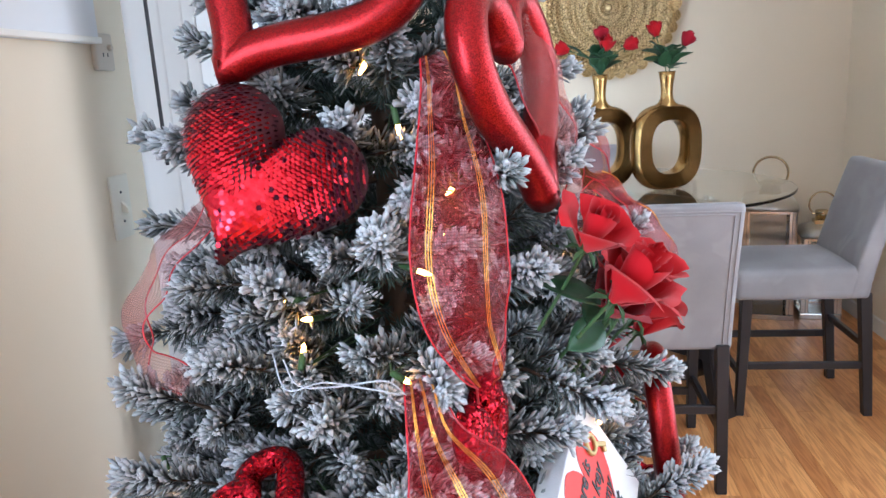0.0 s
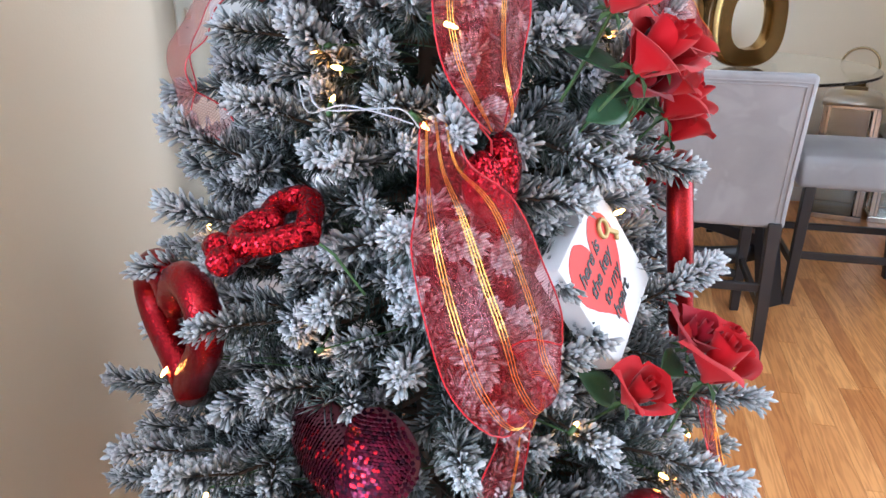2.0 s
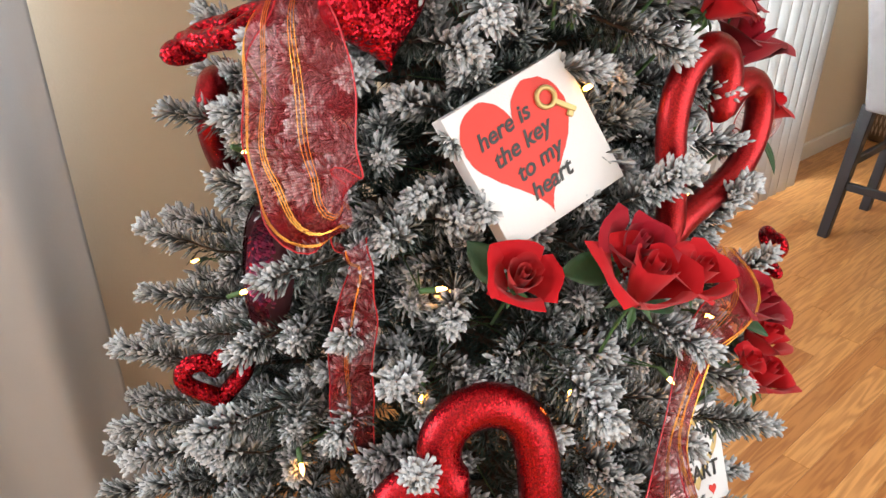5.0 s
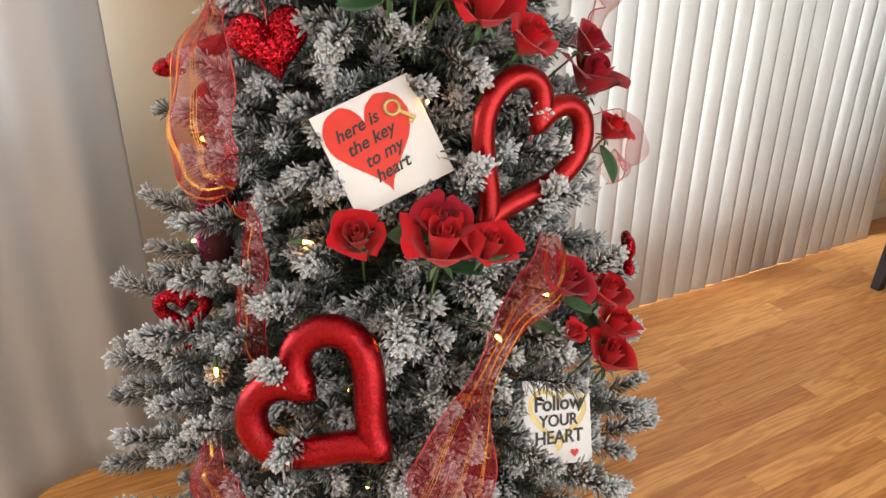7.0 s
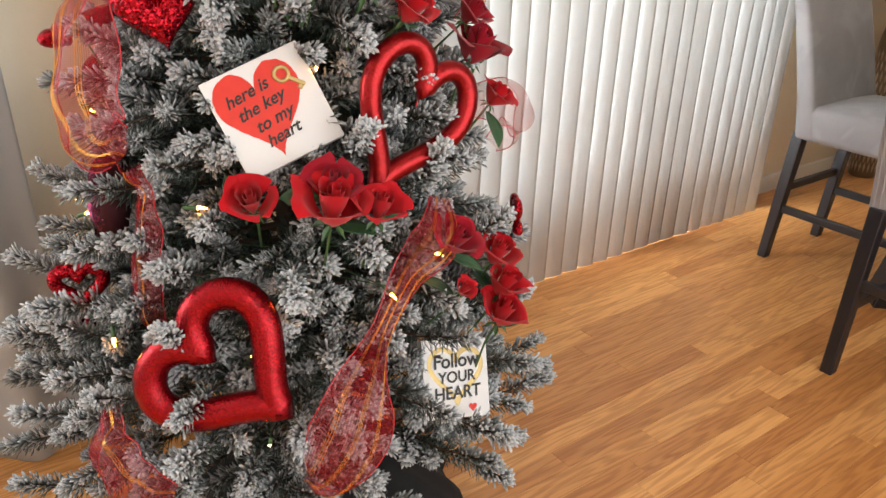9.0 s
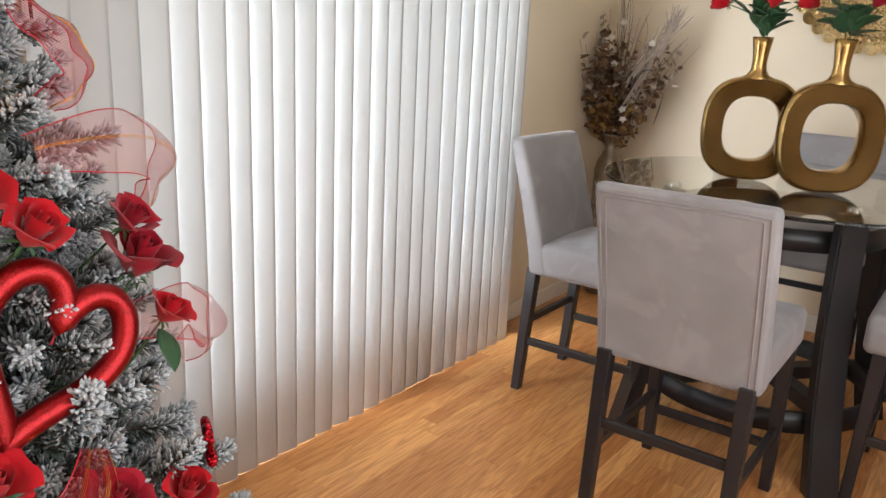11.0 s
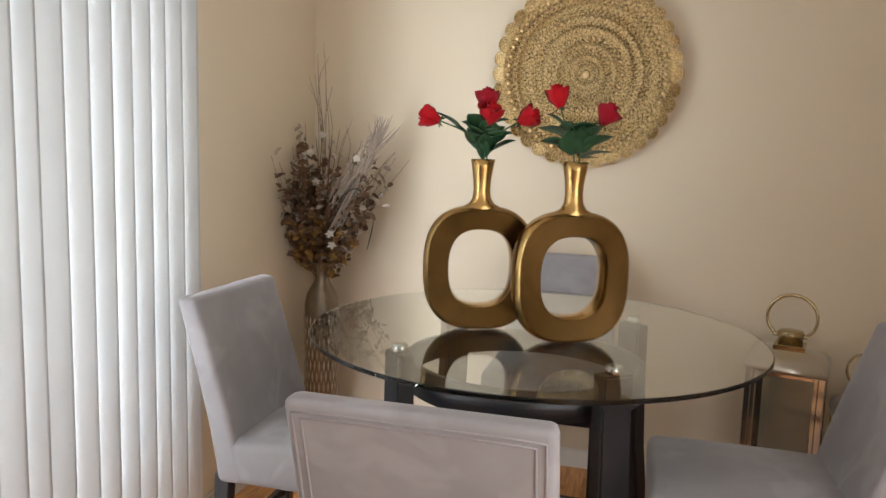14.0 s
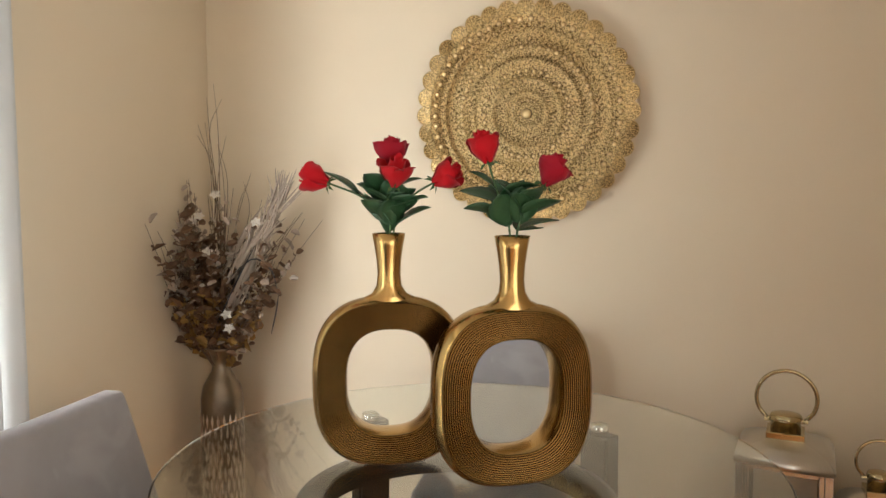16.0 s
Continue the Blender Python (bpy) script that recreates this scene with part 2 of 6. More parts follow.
def mesh_ribbon(name, colour, cover, gloss=0.35):
    """Open woven gauze: threads along u and v with clear gaps between."""
    m = bpy.data.materials.new(name)
    m.use_nodes = True
    n, l, b = tree_of(m)
    b.inputs["Base Color"].default_value = (*colour, 1)
    b.inputs["Roughness"].default_value = gloss
    uv = n.new("ShaderNodeUVMap")
    uv.uv_map = "weave"
    sep = n.new("ShaderNodeSeparateXYZ")
    l.new(uv.outputs[0], sep.inputs[0])
    parts = []
    for axis, per in (("X", 2600.0), ("Y", 3400.0)):
        k, s = n.new("ShaderNodeMath"), n.new("ShaderNodeMath")
        k.operation, k.inputs[1].default_value, s.operation = "MULTIPLY", per, "SINE"
        l.new(sep.outputs[axis], k.inputs[0])
        l.new(k.outputs[0], s.inputs[0])
        parts.append(s)
    mx = n.new("ShaderNodeMath")
    mx.operation = "MAXIMUM"
    l.new(parts[0].outputs[0], mx.inputs[0])
    l.new(parts[1].outputs[0], mx.inputs[1])
    rng = n.new("ShaderNodeMapRange")
    rng.inputs["From Min"].default_value, rng.inputs["From Max"].default_value = -0.2, 0.9
    rng.inputs["To Min"].default_value, rng.inputs["To Max"].default_value = cover * 0.45, min(1, cover * 1.35)
    l.new(mx.outputs[0], rng.inputs["Value"])
    tr, ms = n.new("ShaderNodeBsdfTransparent"), n.new("ShaderNodeMixShader")
    tl, m2 = n.new("ShaderNodeBsdfTranslucent"), n.new("ShaderNodeMixShader")
    tl.inputs["Color"].default_value = (*colour, 1)
    m2.inputs[0].default_value = 0.3
    l.new(b.outputs[0], m2.inputs[1])
    l.new(tl.outputs[0], m2.inputs[2])
    l.new(rng.outputs[0], ms.inputs[0])
    l.new(tr.outputs[0], ms.inputs[1])
    l.new(m2.outputs[0], ms.inputs[2])
    l.new(ms.outputs[0], n["Material Output"].inputs[0])
    return m


RIBBON = mesh_ribbon("red_gauze", (0.40, 0.009, 0.020), 0.40)
RIBBON_PALE = mesh_ribbon("pale_gauze", (0.62, 0.20, 0.19), 0.30)
RIBBON_EDGE = material("red_ribbon_edge", (0.42, 0.02, 0.03), 0.35, var=0.1)
THREAD = material("gold_thread", (0.78, 0.42, 0.07), 0.3, 0.9, var=0.3, scale=200)


def bulb_material():
    m = bpy.data.materials.new("warm_bulb")
    m.use_nodes = True
    n, l, b = tree_of(m)
    b.inputs["Base Color"].default_value = (0.6, 0.4, 0.15, 1)
    b.inputs["Emission Color"].default_value = (1.0, 0.36, 0.05, 1)
    b.inputs["Emission Strength"].default_value = 45
    return m


BULB = bulb_material()


def brass_fret():
    """Chased brass: a fine cell pattern in relief, with the shade of the piercings painted dark in the cells."""
    m = bpy.data.materials.new("chased_brass")
    m.use_nodes = True
    n, l, b = tree_of(m)
    tc, vo, ns = n.new("ShaderNodeTexCoord"), n.new("ShaderNodeTexVoronoi"), n.new("ShaderNodeTexNoise")
    vo.inputs["Scale"].default_value, ns.inputs["Scale"].default_value = 260, 7
    l.new(tc.outputs["Object"], vo.inputs["Vector"])
    l.new(tc.outputs["Object"], ns.inputs["Vector"])
    rng = n.new("ShaderNodeMapRange")
    rng.inputs["From Min"].default_value, rng.inputs["From Max"].default_value = 0.30, 0.40
    # rosettes in rings: waves along the radius and round the turn
    sep = n.new("ShaderNodeSeparateXYZ")
    l.new(tc.outputs["Object"], sep.inputs[0])

    def op(kind, a, c):
        q = n.new("ShaderNodeMath")
        q.operation = kind
        for i, v in enumerate((a, c)):
            if isinstance(v, (int, float)):
                q.inputs[i].default_value = v
            elif v is not None:
                l.new(v, q.inputs[i])
        return q.outputs[0]
    ang = op("ARCTAN2", sep.outputs["Y"], sep.outputs["X"])
    rad = op("SQRT", op("ADD", op("MULTIPLY", sep.outputs["X"], sep.outputs["X"]), op("MULTIPLY", sep.outputs["Y"], sep.outputs["Y"])), None)
    far = op("GREATER_THAN", rad, 0.155)
    turns = op("ADD", op("MULTIPLY", far, 36.0), 36.0)
    wave = op("MULTIPLY", op("SINE", op("MULTIPLY", ang, turns), None), op("SINE", op("MULTIPLY", rad, 230.0), None))
    rings = op("SINE", op("MULTIPLY", rad, 115.0), None)
    relief = op("ADD", op("ADD", op("MULTIPLY", wave, 0.07), op("MULTIPLY", rings, 0.04)), op("MULTIPLY", vo.outputs["Distance"], 0.75))
    l.new(relief, rng.inputs["Value"])
    tone, mx = n.new("ShaderNodeMix"), n.new("ShaderNodeMix")
    tone.data_type = mx.data_type = "RGBA"
    tone.inputs["A"].default_value, tone.inputs["B"].default_value = (0.64, 0.43, 0.165, 1), (0.88, 0.70, 0.38, 1)
    l.new(ns.outputs["Fac"], tone.inputs["Factor"])
    # dark brown stands for the shaded wall behind the holes
    mx.inputs["A"].default_value = (0.10, 0.06, 0.022, 1)
    l.new(tone.outputs["Result"], mx.inputs["B"])
    l.new(rng.outputs[0], mx.inputs["Factor"])
    l.new(mx.outputs["Result"], b.inputs["Base Color"])
    b.inputs["Metallic"].default_value, b.inputs["Roughness"].default_value = 1.0, 0.28
    bp = n.new("ShaderNodeBump")
    bp.inputs["Strength"].default_value, bp.inputs["Distance"].default_value = 1.0, 0.0016
    l.new(relief, bp.inputs["Height"])
    l.new(bp.outputs[0], b.inputs["Normal"])
    return m


FRET = brass_fret()
BRASS = material("polished_brass", (0.76, 0.59, 0.31), 0.3, 1.0, var=0.15, scale=20)
# lantern fittings: chrome with a golden reflection mixed into its base colour
WARM_CHROME = material("warm_chrome", (0.48, 0.39, 0.23), 0.14, 1.0, var=0.08, scale=20)
SILVER_DISC = material("steel_cap", (0.75, 0.74, 0.72), 0.2, 1.0)

# ---- building tools ----


def to_mesh(name, bm, mat, smooth=False):
    me = bpy.data.meshes.new(name)
    bm.normal_update()
    bm.to_mesh(me)
    bm.free()
    me.materials.append(mat)
    if smooth:
        for p in me.polygons:
            p.use_smooth = True
    return me


def part(name, bm, mat, parent, label="", smooth=False, at=None):
    """One mesh object under a thing or under a part."""
    ob = new(name, to_mesh(name, bm, mat, smooth) if isinstance(bm, bmesh.types.BMesh) else bm)
    ob.parent = parent
    if at is not None:
        ob.matrix_basis = at
    return tagged(ob, label)


def thing(name, place, label, category, group="", kind=""):
    ob = new(name)
    ob.empty_display_size = 0.05
    ob.matrix_basis = place
    return tagged(ob, label, category, group, kind)


def single(name, bm, mat, label, category, kind="", group="", smooth=False, place=None):
    ob = new(name, to_mesh(name, bm, mat, smooth) if isinstance(bm, bmesh.types.BMesh) else bm)
    if place is not None:
        ob.matrix_basis = place
    return tagged(ob, label, category, group, kind)


def box(x0, y0, z0, x1, y1, z1, bevel=0.0, seg=1, bm=None):
    bm = bm or bmesh.new()
    made = bmesh.ops.create_cube(bm, size=1)["verts"]
    for v in made:
        v.co = Vector((x0 + (v.co.x + 0.5) * (x1 - x0), y0 + (v.co.y + 0.5) * (y1 - y0), z0 + (v.co.z + 0.5) * (z1 - z0)))
    if bevel:
        edges = list({e for v in made for e in v.link_edges})
        bmesh.ops.bevel(bm, geom=edges, offset=bevel, segments=seg, profile=0.5, affect="EDGES")
    return bm


def prism(pts0, pts1, bevel=0.0, seg=1):
    """A block between two quads (lists of four points, same order)."""
    bm = bmesh.new()
    a = [bm.verts.new(p) for p in pts0]
    b = [bm.verts.new(p) for p in pts1]
    bm.faces.new(a[::-1])
    bm.faces.new(b)
    for i in range(4):
        bm.faces.new((a[i], a[(i + 1) % 4], b[(i + 1) % 4], b[i]))
    bmesh.ops.recalc_face_normals(bm, faces=bm.faces)
    if bevel:
        bmesh.ops.bevel(bm, geom=list(bm.edges), offset=bevel, segments=seg, profile=0.5, affect="EDGES")
    return bm


def beam(a, b, w, d, bevel=0.003, up=(0, 0, 1)):
    """A square bar from a to b, w wide and d deep."""
    a, b = Vector(a), Vector(b)
    t = (b - a).normalized()
    u = Vector(up)
    if abs(t.dot(u)) > 0.9:
        u = Vector((0, 1, 0))
    s = t.cross(u).normalized()
    v = s.cross(t)
    q = lambda p: [p + s * (w / 2 * i) + v * (d / 2 * j) for i, j in ((-1, -1), (1, -1), (1, 1), (-1, 1))]
    return prism(q(a), q(b), bevel)


def lathe(profile, seg=32, bm=None, close=True):
    """Turned shape from (radius, height) pairs."""
    bm = bm or bmesh.new()
    rings = []
    for r, z in profile:
        rings.append([bm.verts.new((r * math.cos(i * 2 * math.pi / seg), r * math.sin(i * 2 * math.pi / seg), z)) for i in range(seg)])
    for a, b in zip(rings, rings[1:]):
        for i in range(seg):
            bm.faces.new((a[i], a[(i + 1) % seg], b[(i + 1) % seg], b[i]))
    if close:
        bm.faces.new(rings[0][::-1])
        bm.faces.new(rings[-1])
    return bm


def tube(points, radius, seg=8, closed=False, bm=None, taper=None):
    """A round bar along points; radius is one number or one for each point."""
    bm = bm or bmesh.new()
    pts = [Vector(p) for p in points]
    n = len(pts)
    rad = radius if isinstance(radius, (list, tuple)) else [radius] * n
    ref = Vector((0.13, 0.31, 0.94))
    rings = []
    normal = None
    for i, p in enumerate(pts):
        if closed:
            t = (pts[(i + 1) % n] - pts[i - 1]).normalized()
        else:
            t = (pts[min(i + 1, n - 1)] - pts[max(i - 1, 0)]).normalized()
        if normal is None:
            normal = t.cross(ref).normalized()
        normal = (normal - t * normal.dot(t)).normalized()
        b = t.cross(normal)
        rings.append([bm.verts.new(p + (normal * math.cos(k * 2 * math.pi / seg) + b * math.sin(k * 2 * math.pi / seg)) * rad[i]) for k in range(seg)])
    for i in range(n if closed else n - 1):
        a, c = rings[i], rings[(i + 1) % n]
        shift = 0
        if closed and i == n - 1:
            shift = min(range(seg), key=lambda s: (a[0].co - c[s].co).length)
        for k in range(seg):
            bm.faces.new((a[k], a[(k + 1) % seg], c[(k + 1 + shift) % seg], c[(k + shift) % seg]))
    if not closed:
        bm.faces.new(rings[0][::-1])
        bm.faces.new(rings[-1])
    return bm


def sheet(f, nu, nv, thick=0.0):
    """A surface f(u, v) over the unit square; with a thickness it is closed."""
    bm = bmesh.new()
    g = [[bm.verts.new(f(i / nu, j / nv)) for j in range(nv + 1)] for i in range(nu + 1)]
    for i in range(nu):
        for j in range(nv):
            bm.faces.new((g[i][j], g[i + 1][j], g[i + 1][j + 1], g[i][j + 1]))
    if thick:
        bm.normal_update()
        bmesh.ops.solidify(bm, geom=list(bm.faces), thickness=thick)
    return bm


def spline(points, n):
    """n + 1 points of a smooth curve through the given ones."""
    p = [Vector(q) for q in points]
    p = [p[0] * 2 - p[1], *p, p[-1] * 2 - p[-2]]
    out = []
    m = len(p) - 3
    for i in range(n + 1):
        s = i / n * m
        k = min(int(s), m - 1)
        t = s - k
        a, b, c, d = p[k:k + 4]
        out.append(0.5 * ((2 * b) + (c - a) * t + (2 * a - 5 * b + 4 * c - d) * t * t + (3 * b - a - 3 * c + d) * t ** 3))
    return out


# ---- the room ----
X1, Y0, Y1, TOP = 2.62, -2.35, 5.664, 2.44
DOOR, CURT = (2.70, 4.40, 0.02, 2.06), (-1.2, 1.5, 0.85, 2.05)


def wall_with_holes(name, along, lo, hi, holes, plane, thick, label):
    """An upright wall along x or y with openings cut through it."""
    bm = bmesh.new()
    cuts = sorted(holes)
    spans, at = [], lo
    for a, b, z0, z1 in cuts:
        spans += [(at, a, 0, TOP), (a, b, 0, z0), (a, b, z1, TOP)]
        at = b
    spans.append((at, hi, 0, TOP))
    for a, b, z0, z1 in spans:
        if z1 - z0 < 0.005:
            continue
        if along == "y":
            box(plane, a, z0, plane + thick, b, z1, bm=bm)
        else:
            box(a, plane, z0, b, plane + thick, z1, bm=bm)
    bmesh.ops.remove_doubles(bm, verts=bm.verts, dist=0.0001)
    return single(name, bm, WALL, label, "wall", "structure")


wall_with_holes("wall_west", "y", Y0 - 0.15, Y1 + 0.15, [DOOR, CURT], -0.15, 0.15, "warm beige painted wall with door and window openings")
wall_with_holes("wall_east", "y", Y0 - 0.15, Y1 + 0.15, [(1.15, 3.35, 0.5, 2.1)], X1, 0.15, "warm beige painted wall with an added window opening")
wall_with_holes("wall_north", "x", 0, X1, [], Y1, 0.15, "warm beige painted wall behind the dining table")
wall_with_holes("wall_south", "x", 0, X1, [(0.5, 2.5, 0.4, 2.1)], Y0 - 0.15, 0.15, "warm beige painted wall with an added window opening")
single("ceiling", box(-0.15, Y0 - 0.15, TOP, X1 + 0.15, Y1 + 0.15, TOP + 0.12), CEIL, "off-white painted flat ceiling", "ceiling", "structure")
single("ground", box(-60, -60, -0.30, 60, 60, -0.16), material("outdoor_paving", (0.32, 0.31, 0.29), 0.9, var=0.2), "grey outdoor paving", "ground", "structure")


def baseboard(name, x0, y0, x1, y1):
    bm = box(x0, y0, 0.0, x1, y1, 0.085)
    top = [v for v in bm.verts if v.co.z > 0.08]
    bmesh.ops.bevel(bm, geom=[e for e in bm.edges if all(v in top for v in e.verts)], offset=0.005, segments=2, affect="EDGES")
    return single(name, bm, TRIM, "white painted wooden baseboard", "baseboard", "structure")


baseboard("baseboard", 0.002, DOOR[1] + 0.07, 0.016, Y1 - 0.001)
baseboard("baseboard", 0.002, Y0, 0.016, DOOR[0] - 0.1)
baseboard("baseboard", 0.016, Y1 - 0.015, X1 - 0.016, Y1 - 0.001)
baseboard("baseboard", X1 - 0.015, Y0, X1 - 0.001, Y1 - 0.016)

# sliding glass door in its opening
door = thing("door_1", pose(-0.09, 3.55, 0.02), "white framed sliding glass door behind vertical blinds", "glass door", kind="structure")
for k, (a, b, dx) in enumerate(((-0.845, 0.02, 0.0), (-0.02, 0.845, -0.035))):
    for nm, q in (("stile", (a, 0.0, a + 0.05, 2.03)), ("stile", (b - 0.05, 0.0, b, 2.03)), ("rail", (a + 0.05, 0.0, b - 0.05, 0.07)), ("rail", (a + 0.05, 1.97, b - 0.05, 2.03))):
        part(nm, box(dx - 0.015, q[0], q[1], dx + 0.015, q[2], q[3], 0.002), TRIM, door)
    pn = part("pane", box(dx - 0.003, a + 0.045, 0.065, dx + 0.003, b - 0.045, 1.975), PANE, door)
    pn.visible_shadow = False
for y0, y1 in ((DOOR[0] - 0.095, DOOR[0] - 0.02), (DOOR[1] + 0.005, DOOR[1] + 0.065)):
    single("trim", box(0.001, y0, 0.0, 0.02, y1, 2.12, 0.004, 2), TRIM, "cream painted door casing", "casing", "structure")
single("trim", box(0.001, DOOR[0] - 0.019, 2.062, 0.02, DOOR[1] + 0.004, 2.12, 0.004, 2), TRIM, "cream painted door head casing", "casing", "structure")


def window(name, place, w, h, label):
    win = thing(name, place, label, "window", kind="structure")
    for x0, z0, x1, z1 in ((-w / 2, 0, -w / 2 + 0.05, h), (w / 2 - 0.05, 0, w / 2, h), (-w / 2 + 0.05, 0, w / 2 - 0.05, 0.05), (-w / 2 + 0.05, h - 0.05, w / 2 - 0.05, h), (-w / 2 + 0.05, h / 2 - 0.02, w / 2 - 0.05, h / 2 + 0.02)):
        part("window_frame", box(x0, -0.02, z0, x1, 0.02, z1, 0.003), TRIM, win)
    for z0, z1 in ((0.045, h / 2 - 0.015), (h / 2 + 0.015, h - 0.045)):
        pn = part("pane", box(-w / 2 + 0.045, -0.003, z0, w / 2 - 0.045, 0.003, z1), PANE, win)
        pn.visible_shadow = False
    return win


window("window_1", pose(-0.08, 0.15, CURT[2], 0, 0, 90), 2.7, 1.2, "white framed window behind the curtain")
# two unseen windows, added to go with the rear and east fill lamps
window("added_window_3", pose(X1 + 0.08, 2.25, 0.5, 0, 0, -90), 2.2, 1.6, "white framed unseen window added in the east wall")
window("added_window_2", pose(1.5, Y0 - 0.08, 0.4), 2.0, 1.7, "white framed unseen window added in the rear wall")

# ---- vertical blinds ----
blinds = thing("vertical_blinds", pose(0.13, 2.40, 0.0), "closed white vertical blinds over the sliding door", "blinds")
part("head_rail", box(-0.025, -0.03, 2.135, 0.03, 2.11, 2.185, 0.006, 2), TRIM, blinds)
SLAT_W, SLAT_STEP = 0.0945, 0.0826
slat_bm = sheet(lambda u, v: Vector(((0.5 - abs(u - 0.5)) * 0.0 + 0.005 * math.sin(math.pi * u), (u - 0.5) * SLAT_W, 0.003 + v * 2.124)), 8, 1, 0.0016)
slat_mesh = to_mesh("slat", slat_bm, SLAT, True)
rs = random.Random(4)
for k in range(25):
    yaw = -14 + rs.uniform(-3, 3) + (8 if 14 <= k <= 17 else 0)
    part("slat", slat_mesh, None, blinds, at=pose(rs.uniform(-0.002, 0.002), 0.045 + k * SLAT_STEP + rs.uniform(-0.003, 0.003), 0, 0, rs.uniform(-0.15, 0.15), yaw))
# two extra slats turned end-on, added to block lamp light leaking past the ends
for y, turn in ((0.200, -88), (2.070, 85)):
    part("slat", slat_mesh, None, blinds, at=pose(-0.070, y, 0, 0, 0, turn))
wand = part("tilt_wand", tube([(0.035, -0.02, 2.13), (0.036, -0.015, 1.7), (0.034, -0.005, 1.285)], 0.0035, 8), RUBBER, blinds, "thin dark tilt wand")

# ---- curtain ----
rc = random.Random(7)


def curtain_point(u, v):
    """u along the wall from the near end, v from the hem up."""
    spread = 0.05 * (1 - v) ** 2
    y = 0.93 + u * 0.62 + spread * (u - 0.3)
    fold = 0.5 * math.sin(u * 17 + 0.5 * math.sin(u * 5)) + 0.22 * math.sin(u * 31 + 1.3)
    amp = 0.034 + 0.022 * (1 - v)
    x = 0.125 + amp * fold + 0.055 * (1 - v) ** 3 + 0.008 * math.sin(v * 5 + u * 7)
    z = 0.012 + 0.012 * (0.5 + 0.5 * math.sin(u * 23)) * (1 - v) + v * 2.17
    return Vector((x, y, z))


curt = thing("curtain", pose(0, 0, 0), "floor-length white fabric curtain hanging in soft folds", "curtain")
part("panel", sheet(curtain_point, 90, 24, 0.0018), CURTAIN, curt, smooth=True)
part("rod", tube([(0.125, -1.75, 2.20), (0.125, 1.50, 2.20)], 0.011, 12), BLACK, curt, "black metal curtain rod")
for y in (-1.7, -0.2, 1.46):
    part("bracket", beam((0.0, y, 2.2), (0.125, y, 2.2), 0.016, 0.03), BLACK, curt)

# ---- wall fittings by the door ----
sw = thing("light_switch", pose(0.0, 2.491, 1.195), "ivory toggle light switch on the wall", "light switch")
part("cover_plate", box(0.0, -0.035, -0.065, 0.006, 0.035, 0.065, 0.003, 2), SWITCH, sw)
part("toggle", prism([(0.006, -0.005, -0.012), (0.006, 0.005, -0.012), (0.006, 0.005, 0.012), (0.006, -0.005, 0.012)], [(0.02, -0.004, -0.014), (0.02, 0.004, -0.014), (0.02, 0.004, -0.004), (0.02, -0.004, -0.004)], 0.001), SWITCH, sw)
for z in (0.03, -0.03):
    part("screw", lathe([(0.003, 0), (0.003, 0.001)], 10), BLACK, sw, at=pose(0.006, 0, z, 0, 90, 0))
ou = thing("wall_outlet", pose(0.0, 2.499, 1.503), "beige wall outlet box beside the door casing", "outlet")
part("cover_plate", box(0.0, -0.032, -0.036, 0.012, 0.032, 0.036, 0.004, 2), BOX, ou)
for y, z in ((-0.008, -0.006), (0.008, -0.006)):
    part("slot", box(0.012, y - 0.0015, z - 0.004, 0.0126, y + 0.0015, z + 0.004), BLACK, ou)
part("knob", lathe([(0.006, 0), (0.006, 0.006), (0.004, 0.008)], 12), BOX, ou, at=pose(0.012, 0.014, 0.008, 0, 90, 0))
wb = thing("wall_panel", pose(0.0, 2.13, 1.517), "flat white panel mounted on the wall", "wall panel")
part("board", box(0.0, -0.35, 0.0, 0.018, 0.345, 0.5, 0.003), CANVAS, wb)
part("bottom_edge", box(0.018, -0.35, 0.0, 0.024, 0.345, 0.012, 0.002), TRIM, wb)


